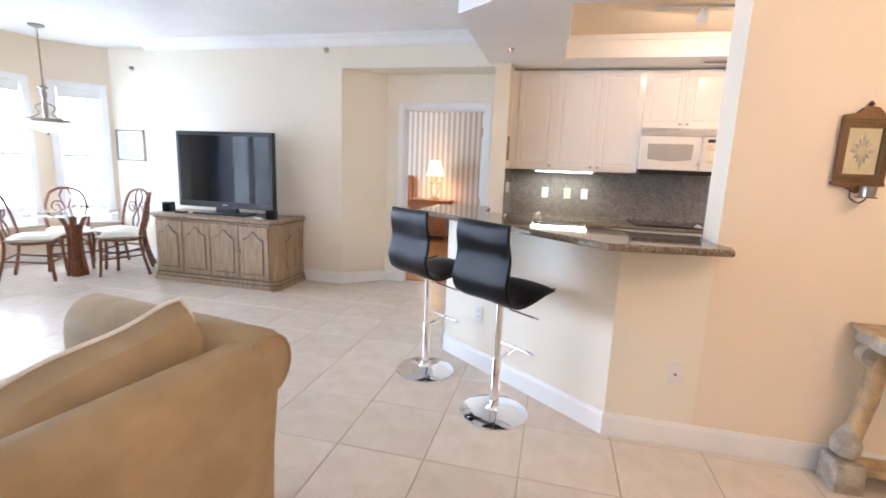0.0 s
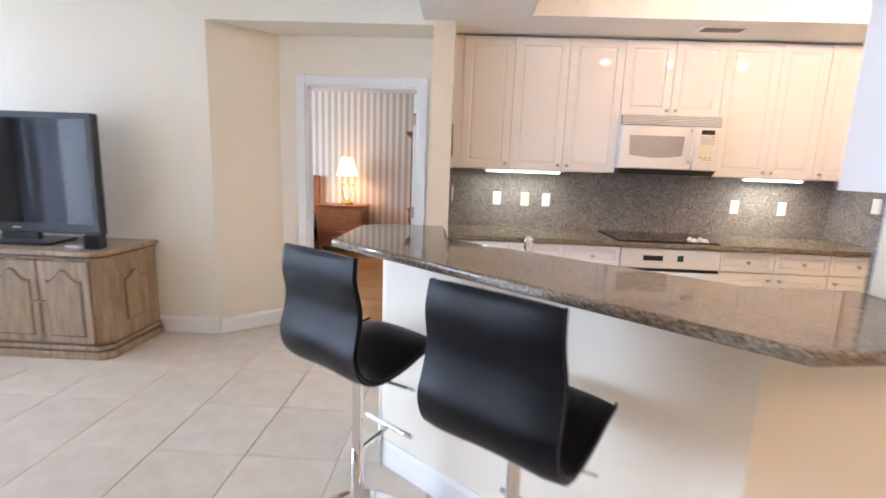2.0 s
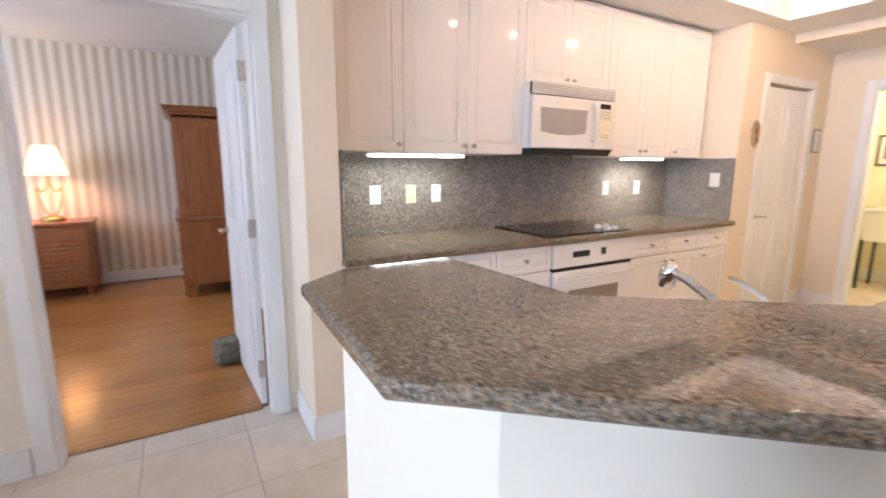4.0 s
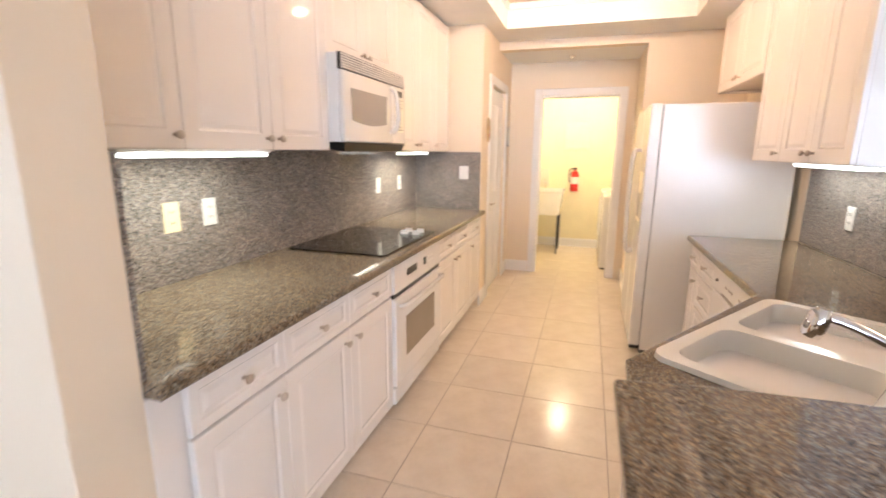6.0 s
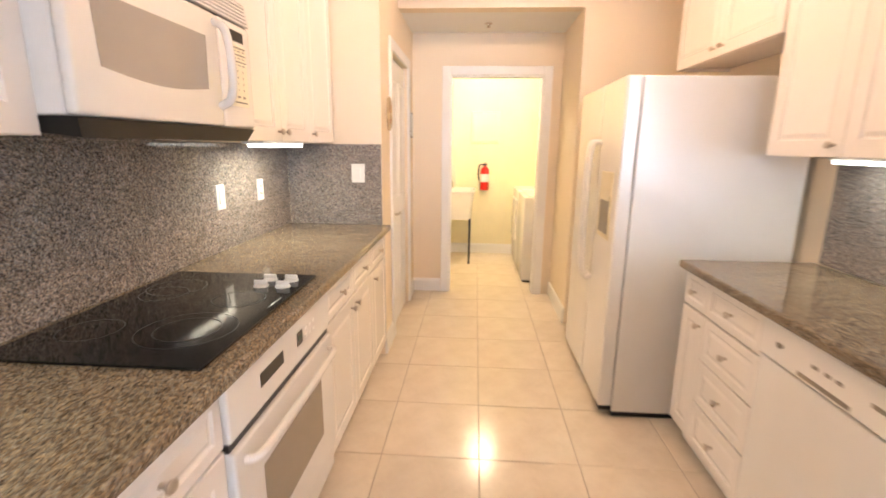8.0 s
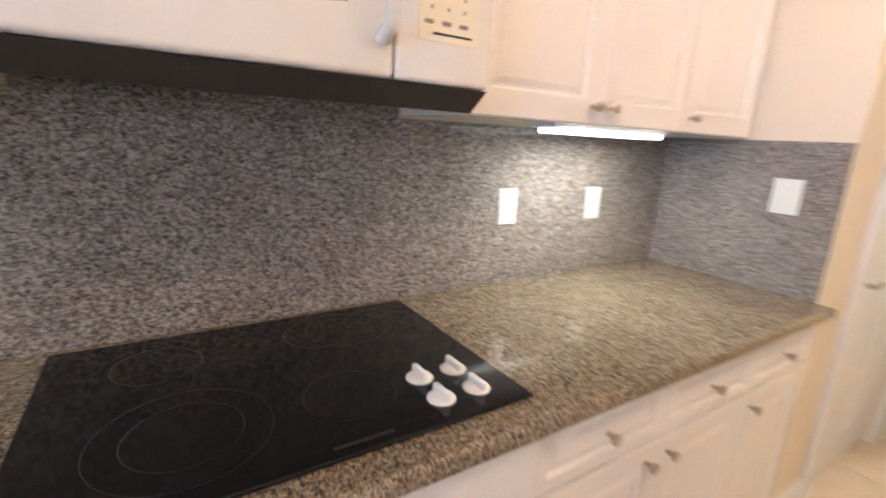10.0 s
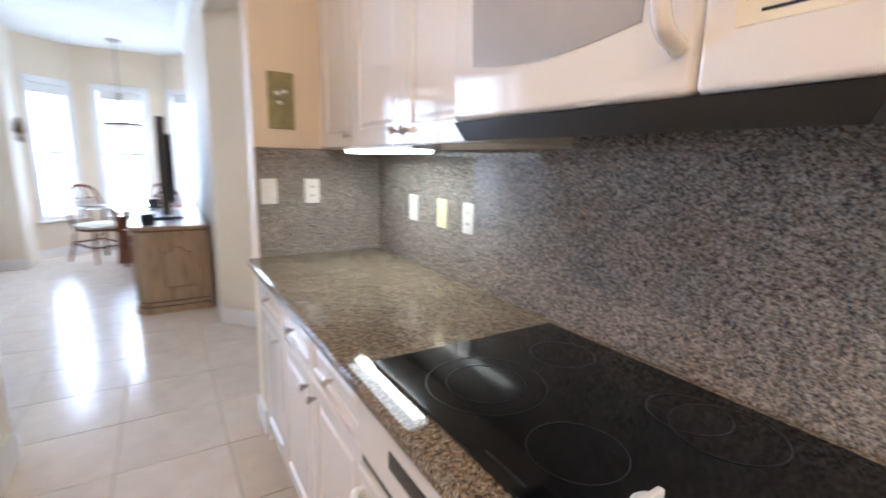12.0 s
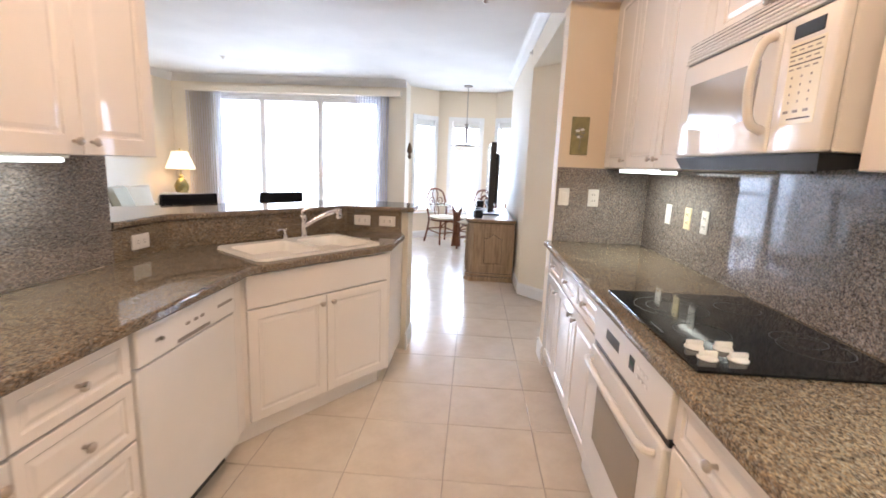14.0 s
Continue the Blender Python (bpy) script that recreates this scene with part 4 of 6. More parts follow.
hole = [tuple((SINK @ Vector((x, y, 0))).xy) for x, y in rrect(SW - 0.03, SD - 0.03, 0.05)]
PEN = [(2.41, 3.31), (2.41, 3.91), (1.085, 3.91), (0.325, 4.425), (-0.10, 4.437), (-0.235, 4.40), (-0.185, 3.993), (0.776, 3.273), (1.19, 3.273), (1.19, 3.31)]
setting("worktop_peninsula", prism(B(), PEN, 0.875, 0.914, 0.010, (hole,), 3), GRAN, "polished brown speckled granite worktop round the sink", "worktop")
snk = thing("sink", "white enamel double-bowl drop-in sink", "sink", SINK)


def bowl(bm, loops):
    rings = [[bm.verts.new((x + ox, y + oy, z)) for x, y in rrect(w, d, r)] for w, d, r, ox, oy, z in loops]
    for a, b in zip(rings, rings[1:]):
        for i in range(len(a)):
            bm.faces.new((a[i], a[(i + 1) % len(a)], b[(i + 1) % len(b)], b[i]))
    return rings


bm = B()
HB = 0.17
cxs = (-0.182, 0.198)
ho = [rrect(0.175 if i == 0 else 0.155, SD - 0.052, 0.05) for i in (0, 1)]
outer = rrect(SW, SD, 0.05)
edges = []
inner = []
rings_o = [bm.verts.new((x, y, 0.928)) for x, y in outer]
edges += [bm.edges.new((rings_o[i], rings_o[(i + 1) % len(rings_o)])) for i in range(len(rings_o))]
for i in (0, 1):
    vs = [bm.verts.new((x + cxs[i], y - 0.012, 0.928)) for x, y in ho[i]]
    inner.append(vs)
    edges += [bm.edges.new((vs[k], vs[(k + 1) % len(vs)])) for k in range(len(vs))]
bmesh.ops.triangle_fill(bm, edges=edges, use_beauty=True, normal=(0, 0, 1))
low = [bm.verts.new((x * 1.01, y * 1.01, 0.915)) for x, y in outer]
for k in range(len(low)):
    bm.faces.new((rings_o[k], rings_o[(k + 1) % len(low)], low[(k + 1) % len(low)], low[k]))
for i in (0, 1):
    prev = inner[i]
    for s, z in ((0.97, 0.915), (0.94, 0.80), (0.90, 0.755), (0.80, 0.742)):
        cur = [bm.verts.new((x * s + cxs[i], y * s - 0.012, z)) for x, y in ho[i]]
        for k in range(len(cur)):
            bm.faces.new((prev[k], prev[(k + 1) % len(cur)], cur[(k + 1) % len(cur)], cur[k]))
        prev = cur
    bm.faces.new(prev)
bmesh.ops.recalc_face_normals(bm, faces=bm.faces)
part("basin", bm, CERAM, snk, "", True)
for i in (0, 1):
    part("drain", lathe(B(), [(0.04, 0.743), (0.04, 0.747), (0.025, 0.745), (0.001, 0.744)], 18, Matrix.Translation((cxs[i], -0.012, 0))), CHROME, snk, "chrome drain", True)
# faucet behind the bowls
fc = thing("kitchen_faucet", "chrome single-lever pull-out faucet at the sink", "faucet", SINK @ Matrix.Translation((0.178, 0.268, 0.9145)) @ Matrix.Rotation(radians(30), 4, "Z"))
part("body", lathe(B(), [(0.03, 0), (0.03, 0.008), (0.024, 0.014), (0.022, 0.10), (0.024, 0.13), (0.018, 0.145), (0.002, 0.15)], 20), CHROME, fc, "", True)
part("spout", tube(B(), smooth_line([(0, -0.01, 0.075), (0, -0.08, 0.12), (0, -0.17, 0.165), (0, -0.235, 0.185)], 5), 0.014, 10), CHROME, fc, "", True)
part("spray_head", lathe(B(), [(0.012, 0.0), (0.021, 0.012), (0.023, 0.05), (0.018, 0.065), (0.002, 0.068)], 16, pose(0, -0.225, 0.20, 165)), CHROME, fc, "", True)
part("lever", tube(B(), smooth_line([(0, 0.0, 0.148), (0.0, 0.01, 0.165), (0.0, -0.04, 0.19), (0, -0.075, 0.195)], 4), 0.007, 8), CHROME, fc, "", True)
sp = thing("soap_dispenser", "small chrome soap dispenser beside the faucet", "soap dispenser", SINK @ Matrix.Translation((0.045, 0.268, 0.9145)))
part("pump", lathe(B(), [(0.018, 0), (0.018, 0.03), (0.010, 0.036), (0.010, 0.05), (0.015, 0.055), (0.012, 0.065), (0.001, 0.067)], 14), CHROME, sp, "", True)
part("nozzle", tube(B(), smooth_line([(0, 0, 0.06), (-0.03, -0.01, 0.068), (-0.065, -0.025, 0.062)], 4), 0.005, 8), CHROME, sp, "", True)

# granite behind the sink, up to the bar top
def upstand(name, a, b, z1):
    a, b = Vector(a), Vector(b)
    d = (b - a).normalized()
    nrm = Vector((-d.y, d.x)) * 0.018
    return setting(name, prism(B(), [a, b, b + nrm, a + nrm], 0.9145, z1), GRAN, SPL, "backsplash")


upstand("backsplash_bar", (-0.185, 4.40), (-0.185, 3.998), 1.061)
upstand("backsplash_bar", (-0.172, 3.996), (0.768, 3.291), 1.061)
upstand("backsplash_bar", (0.774, 3.291), (1.15, 3.291), 1.061)
setting("backsplash_right", box(B(), 1.151, 2.385, RIGHT_Y + 0.001, RIGHT_Y + 0.019, 0.9145, 1.388), SPLASH, SPL, "backsplash")

# bar top
BAR = [(-0.63, 3.86), (0.618, 2.775), (1.165, 2.855), (1.185, 2.94), (1.148, 3.045), (1.148, 3.32), (0.80, 3.32), (-0.13, 4.02), (-0.15, 4.36), (-0.17, 4.49), (-0.48, 4.49), (-0.61, 4.38)]
setting("bar_top", prism(B(), BAR, 1.063, 1.098, 0.012, seg=3), GRAN, "polished granite breakfast bar top with angled end", "bar top")

# wall cabinets and refrigerator on the right
wall_unit("wall_cabinet", pose(2.38, 3.62, 0, 0, 0, 180), 0.42, RZ0, UZ1, [(0, 0.42, 0.38)], LBL1, group="right wall cabinets")
wall_unit("wall_cabinet", pose(1.96, 3.62, 0, 0, 0, 180), 0.70, RZ0, UZ1, [(0, 0.35, 0.315), (0.35, 0.70, 0.385)], LBL2, group="right wall cabinets")
wall_unit("wall_cabinet", pose(3.44, 3.62, 0, 0, 0, 180), 1.06, 1.895, UZ1, [(0, 0.52, 0.475), (0.52, 1.04, 0.565)], "short white wall cabinet above the refrigerator", group="right wall cabinets")
rf = thing("refrigerator", "white side-by-side refrigerator with ice dispenser", "refrigerator", pose(3.44, 4.19, 0, 0, 0, 180))
part("body", box(B(), 0, 0.91, 0.075, 0.86, 0.03, 1.745, 0.006, 2), APPL, rf)
part("base_grille", box(B(), 0.01, 0.90, 0.08, 0.82, 0.001, 0.03), BLACK, rf, "black base grille")
for x0, x1, nm in ((0.0, 0.52, "fridge_door"), (0.526, 0.91, "freezer_door")):
    d = part(nm, box(B(), x0, x1, 0.0, 0.072, 0.06, 1.75, 0.012, 3), APPL, rf)
    hx = 0.49 if nm == "fridge_door" else 0.556
    part("handle", tube(B(), smooth_line([(hx, 0.0, 1.45), (hx, -0.05, 1.42), (hx, -0.06, 1.1), (hx, -0.05, 0.72), (hx, 0.0, 0.69)], 5), 0.014, 10), APPL, d, "", True)
    if nm == "freezer_door":
        ds = part("dispenser", box(B(), 0.62, 0.83, -0.004, 0.01, 0.95, 1.30, 0.004), APPLD, d, "ice and water dispenser")
        part("recess", box(B(), 0.645, 0.805, -0.006, 0.0, 0.98, 1.15), PEWTER, ds)
part("hinge", box(B(), 0.80, 0.90, 0.01, 0.08, 0.035, 0.055), BLACK, rf)


# plates on the walls
def wall_plate(m, kind, w=0.072, h=0.117, mat_=None, label=""):
    t = thing("wall_plate", label or "white plastic outlet plate on the wall", "outlet" if kind == "outlet" else "switch", m, "wall plates")
    part("plate", box(B(), -w / 2, w / 2, 0, 0.006, -h / 2, h / 2, 0.003, 2), mat_ or PLATE, t)
    if kind == "outlet":
        for z in (-0.021, 0.021):
            part("socket", box(B(), -0.017, 0.017, -0.002, 0.002, z - 0.014, z + 0.014, 0.004, 2), mat_ or PLATE, t)
            part("slot", box(B(), -0.008, -0.005, -0.0026, -0.0015, z - 0.005, z + 0.006), BLACK, t)
            part("slot", box(B(), 0.005, 0.008, -0.0026, -0.0015, z - 0.005, z + 0.006), BLACK, t)
    elif kind == "jack":
        part("jack", lathe(B(), [(0.008, 0), (0.008, 0.006), (0.001, 0.007)], 10, pose(0, 0.001, 0, 90)), PEWTER, t)
    else:
        part("rocker", box(B(), -0.017, 0.017, -0.004, 0.002, -0.033, 0.033, 0.002), mat_ or PLATE, t)
    return t


for x, k, mt in ((0.246, "switch", None), (0.496, "outlet", IVORY), (0.685, "outlet", None), (2.34, "switch", None), (2.75, "outlet", None)):
    wall_plate(pose(x, 6.0715, 1.172), k, mat_=mt)
wall_plate(pose(KX1 - 0.027, 5.62, 1.245, 0, 0, -90), "switch", 0.085)
wall_plate(pose(KX0 + 0.027, 5.525, 1.225, 0, 0, 90), "switch")
wall_plate(pose(KX0 + 0.027, 5.725, 1.225, 0, 0, 90), "outlet")
wall_plate(pose(1.86, RIGHT_Y + 0.0265, 1.125, 0, 0, 180), "outlet")
wall_plate(pose(0.985, RIGHT_Y + 0.0265, 0.988, 0, 90, 180), "outlet")
for y in (4.12, 4.30):
    wall_plate(pose(-0.1595, y, 0.995, 0, 0, 90) @ Matrix.Rotation(radians(90), 4, "Y"), "outlet")
wall_plate(pose(1.04, 3.0435, 0.40), "jack")
u = 0.27
wall_plate(pose(-0.395 + 1.11 * u - 0.004, 3.92 - 0.87 * u - 0.005, 0.40, 0, 0, -38.1), "outlet")

# ---------------------------------------------------------------- living room
def bar_stool(m):
    t = thing("bar_stool", "black leatherette bar stool on a chrome pedestal", "bar stool", m, "stools at the breakfast bar")
    part("base_disc", lathe(B(), [(0.20, 0.001), (0.20, 0.008), (0.19, 0.014), (0.12, 0.024), (0.05, 0.034), (0.036, 0.05), (0.034, 0.06)], 40), CHROME, t, "polished chrome disc", True)
    part("outer_tube", lathe(B(), [(0.027, 0.055), (0.027, 0.34), (0.024, 0.345)], 20), CHROME, t, "", True)
    part("inner_tube", lathe(B(), [(0.021, 0.345), (0.021, 0.67), (0.06, 0.685), (0.06, 0.70)], 20), CHROME, t, "", True)
    fr_ = part("footrest", tube(B(), [(-0.13, 0.17, 0.36), (0.13, 0.17, 0.36)], 0.011, 10), CHROME, t, "", True)
    part("bracket", tube(B(), [(0, 0.02, 0.33), (0, 0.10, 0.345), (0, 0.17, 0.36)], 0.010, 8), CHROME, fr_, "", True)
    part("height_lever", tube(B(), smooth_line([(0.03, 0.02, 0.68), (0.06, 0.02, 0.645), (0.10, 0.05, 0.63), (0.20, 0.10, 0.61)], 4), 0.006, 8), CHROME, t, "", True)
    # shell: profile in (forward, up), swept across the width
    prof = smooth_line([(0.0, -0.165, 1.14), (0.0, -0.172, 1.06), (0.0, -0.155, 0.97), (0.0, -0.165, 0.89), (0.0, -0.18, 0.82), (0.0, -0.15, 0.745), (0.0, -0.07, 0.712), (0.0, 0.04, 0.724), (0.0, 0.14, 0.75), (0.0, 0.235, 0.765)], 4)
    n = len(prof)
    bm = B()
    nx = 8
    front, back = [], []
    for i, p in enumerate(prof):
        s = i / (n - 1)
        w = 0.195 + 0.012 * math.sin(math.pi * s) - 0.012 * (1 - s)
        d = (prof[min(i + 1, n - 1)] - prof[max(i - 1, 0)]).normalized()
        nr = Vector((0, -d.z, d.y))
        ra, rb = [], []
        for k in range(nx + 1):
            u = -1 + 2 * k / nx
            cup = 0.012 * u * u
            thk = 0.017 * (1 - 0.75 * abs(u) ** 6) * (0.45 if i in (0, n - 1) else 1)
            q = p + Vector((w * u, 0, 0)) + nr * (cup * -1)
            ra.append(bm.verts.new(q + nr * thk))
            rb.append(bm.verts.new(q - nr * thk))
        front.append(ra)
        back.append(rb)
    for i in range(n - 1):
        for k in range(nx):
            bm.faces.new((front[i][k], front[i][k + 1], front[i + 1][k + 1], front[i + 1][k]))
            bm.faces.new((back[i][k], back[i + 1][k], back[i + 1][k + 1], back[i][k + 1]))
        for k in (0, nx):
            bm.faces.new((front[i][k], front[i + 1][k], back[i + 1][k], back[i][k]))
    for i in (0, n - 1):
        for k in range(nx):
            bm.faces.new((front[i][k], front[i][k + 1], back[i][k + 1], back[i][k]))
    bmesh.ops.recalc_face_normals(bm, faces=bm.faces)
    sh = part("seat_shell", bm, LEATHER, t, "padded black seat and back in one curve", True)
    for side in (-1, 1):
        part("seam", tube(B(), [p + Vector((side * (0.192 + 0.012 * math.sin(math.pi * i / (n - 1)) - 0.012 * (1 - i / (n - 1))), 0, 0)) for i, p in enumerate(prof)], 0.0045, 6), LEATHER, sh, "", True)
    return t


bar_stool(pose(-0.433, 3.515, 0, 0, 0, -36))
bar_stool(pose(0.108, 3.09, 0, 0, 0, -36))


def sofa(name, m, w, d, back_h, arm_h, fabric, label, cat, cushions, seat_h=0.44, skirt=True):
    """Front to -y, back at y = d, width from 0 to w."""
    t = thing(name, label, cat, m)
    aw = 0.17
    part("base", box(B(), aw * 0.5, w - aw * 0.5, 0.04, d - 0.06, 0.03, seat_h - 0.14, 0.02, 2), fabric, t, "", True)
    bm = B()
    prof = [(d - 0.02, 0.03), (d, 0.10), (d + 0.012, back_h * 0.5), (d + 0.008, back_h - 0.10)]
    prof += [(d - 0.08 + 0.088 * math.cos(radians(a)), back_h - 0.075 + 0.08 * math.sin(radians(a))) for a in range(8, 173, 18)]
    prof += [(d - 0.18, back_h - 0.2), (d - 0.19, seat_h - 0.1), (d - 0.19, 0.03)]
    xs = [0.075, 0.095] + [0.095 + (w - 0.19) * i / 10 for i in range(1, 10)] + [w - 0.095, w - 0.075]
    rings = []
    for i, x in enumerate(xs):
        s = 0.97 if i in (0, len(xs) - 1) else 1.0
        rings.append([bm.verts.new((x, (y - d + 0.09) * s + d - 0.09, z * (s if z > 0.3 else 1))) for y, z in prof])
    k = len(prof)
    for a, b in zip(rings, rings[1:]):
        for i in range(k):
            bm.faces.new((a[i], a[(i + 1) % k], b[(i + 1) % k], b[i]))
    bm.faces.new(rings[0])
    bm.faces.new(rings[-1][::-1])
    bmesh.ops.recalc_face_normals(bm, faces=bm.faces)
    part("backrest", bm, fabric, t, "", True)
    for side in (0, 1):
        cx = aw / 2 if side == 0 else w - aw / 2
        sg = -1 if side == 0 else 1
        bm = B()
        prof = []
        for i in range(15):
            a = radians(-65 + 245 * i / 14) if side else radians(245 - 245 * i / 14)
            prof.append((cx + sg * 0.035 + 0.118 * math.cos(a), arm_h - 0.118 + 0.118 * math.sin(a)))
        pr = prof + [(cx - sg * 0.078, 0.03), (cx + sg * 0.012, 0.03)]
        rings = []
        for y, s in ((0.0, 0.93), (0.015, 1.0), (0.30, 1.0), (d - 0.30, 1.0), (d - 0.06, 0.99), (d - 0.03, 0.95)):
            rings.append([bm.verts.new(((x - cx) * s + cx, y, z if z < 0.1 else (z - arm_h / 2) * s + arm_h / 2)) for x, z in pr])
        k = len(pr)
        for a, b in zip(rings, rings[1:]):
            for i in range(k):
                bm.faces.new((a[i], a[(i + 1) % k], b[(i + 1) % k], b[i]))
        bm.faces.new(rings[0])
        bm.faces.new(rings[-1][::-1])
        bmesh.ops.recalc_face_normals(bm, faces=bm.faces)
        part("arm", bm, fabric, t, "rolled padded arm", True)
        part("arm_piping", tube(B(), [(x * 1.0, d - 0.028, z) for x, z in [((q - cx) * 0.95 + cx, (zz - arm_h / 2) * 0.95 + arm_h / 2) for q, zz in prof]], 0.006, 6), fabric, t, "", True)
    cw = (w - 2 * aw) / cushions
    for i in range(cushions):
        x0 = aw + i * cw
        part("seat_cushion", puff(B(), x0 + 0.005, x0 + cw - 0.005, 0.0, d - 0.2, seat_h - 0.13, seat_h + 0.04), fabric, t, "", True)
    if skirt:
        bm = box(B(), 0.06, w - 0.06, 0.02, 0.035, 0.02, 0.14)
        part("skirt", bm, fabric, t)
    for x in (0.1, w - 0.1):
        for y in (0.1, d - 0.1):
            part("foot", lathe(B(), [(0.02, 0.001), (0.026, 0.03)], 10, Matrix.Translation((x, y, 0))), WOOD, t)
    return t


def seam(u, v, rnd=0.0):
    """Where a point of the cushion's square plan lies once it is stuffed."""
    cu = u * (1 - 0.04 * (1 - abs(v)) * abs(u)) * math.sqrt(1 - rnd * v * v / 2)
    cv = v * (1 - 0.04 * (1 - abs(u)) * abs(v)) * math.sqrt(1 - rnd * u ** 6 / 2)
    return cu + rnd * 0.03 * math.sin(5 * v), cv + rnd * 0.12 * math.sin(4.4 * u + 0.6) * v


def puff(bm, x0, x1, y0, y1, z0, z1, n=8, rnd=0.0):
    """A stuffed cushion: a soft pillow shape filling the box."""
    grid = {}
    for side in (0, 1):
        for i in range(n + 1):
            for j in range(n + 1):
                if side == 1 and (i in (0, n) or j in (0, n)):
                    grid[1, i, j] = grid[0, i, j]
                    continue
                u, v = -1 + 2 * i / n, -1 + 2 * j / n
                h = ((1 - abs(u) ** 5) * (1 - abs(v) ** 5)) ** 0.45
                cu, cv = seam(u, v, rnd)
                zz = 0.5 * (z0 + z1) + (0.5 if side == 0 else -0.5) * (z1 - z0) * h
                grid[side, i, j] = bm.verts.new((x0 + (cu + 1) / 2 * (x1 - x0), y0 + (cv + 1) / 2 * (y1 - y0), zz))
    for side in (0, 1):
        for i in range(n):
            for j in range(n):
                f = [grid[side, i, j], grid[side, i + 1, j], grid[side, i + 1, j + 1], grid[side, i, j + 1]]
                bm.faces.new(f if side == 0 else f[::-1])
    bmesh.ops.recalc_face_normals(bm, faces=bm.faces)
    return bm


def pillow(m, w, h, th, fabric, label, fringe=True, rnd=0.0):
    t = thing("throw_pillow", label, "pillow", m, "sofa pillows")
    part("cover", puff(B(), -w / 2, w / 2, -h / 2, h / 2, -th / 2, th / 2, 14 if rnd else 8, rnd), fabric, t, "", True)
    if fringe:
        n = 14
        run = [-1 + 2 * i / n for i in range(n)]
        ring = [(a, -1) for a in run] + [(1, a) for a in run] + [(-a, 1) for a in run] + [(-1, -a) for a in run]
        pts = [(a * w / 2, b * h / 2, 0) for a, b in (seam(u, v, rnd) for u, v in ring)]
        part("fringe", tube(B(), pts, 0.009, 6, True), PIPING, t, "cream fringe edging", True)
    return t


# tan sofa with its back to the entry, facing the sliding door
TS = pose(-1.51, 2.10, 0, 0, 0, -98)
sofa("sofa", TS, 2.05, 0.98, 0.80, 0.83, SUEDE, "tan microsuede sofa with rolled arms", "sofa", 2)
pillow(TS @ Matrix.Translation((0.44, 0.665, 0.635)) @ Matrix.Rotation(radians(13), 4, "Y") @ Matrix.Rotation(radians(96), 4, "X"), 0.80, 0.46, 0.27, SUEDE, "large tan back cushion with cream fringe", True, 0.45)
pillow(TS @ Matrix.Translation((1.40, 0.655, 0.645)) @ Matrix.Rotation(radians(6), 4, "Y") @ Matrix.Rotation(radians(96), 4, "X"), 0.80, 0.46, 0.27, SUEDE, "large tan back cushion with cream fringe", True, 0.45)
# sage sofa along the side wall
SS = pose(-1.75, 0.50, 0, 0, 0, 180)
sofa("sofa", SS, 2.1, 0.92, 0.84, 0.64, SUEDEL, "sage green fabric sofa against the wall", "sofa", 3)
for x, rz, w in ((0.45, 8, 0.46), (0.95, -12, 0.50), (1.45, 10, 0.46), (1.78, -20, 0.48)):
    pillow(SS @ Matrix.Translation((x, 0.62, 0.72)) @ Euler((radians(68), 0, radians(rz))).to_matrix().to_4x4(), w, 0.44, 0.16, SUEDEL if rz > 0 else SEAT, "soft sage and cream throw pillow", False)
sofa("armchair", pose(-3.25, 1.78, 0, 0, 0, -90), 0.85, 0.85, 0.93, 0.66, SEAT, "cream upholstered armchair near the sliding door", "armchair", 1)

# end table and lit table lamp
et = thing("end_table", "round dark wooden end table", "table", pose(-4.55, -0.08, 0))
part("tabletop", lathe(B(), [(0.27, 0.56), (0.28, 0.57), (0.28, 0.585), (0.27, 0.595)], 28), WOOD, et, "", True)
part("pedestal", lathe(B(), [(0.17, 0.001), (0.17, 0.03), (0.05, 0.08), (0.035, 0.3), (0.06, 0.5), (0.10, 0.559)], 20), WOOD, et, "", True)
tl = thing("table_lamp", "lit brass table lamp with a pleated cream shade", "lamp", pose(-4.55, -0.08, 0.596))
part("lamp_base", lathe(B(), [(0.09, 0.0), (0.09, 0.02), (0.05, 0.04), (0.04, 0.08), (0.10, 0.20), (0.115, 0.28), (0.07, 0.38), (0.03, 0.42), (0.045, 0.45), (0.012, 0.47), (0.012, 0.60)], 22), BRASS, tl, "", True)
part("shade", lathe(B(), [(0.23, 0.57), (0.19, 0.68), (0.14, 0.80), (0.125, 0.86)], 28, None, False), SHADE, tl, "glowing cream fabric shade", True)
part("finial", lathe(B(), [(0.005, 0.86), (0.014, 0.885), (0.004, 0.91)], 10), BRASS, tl, "", True)


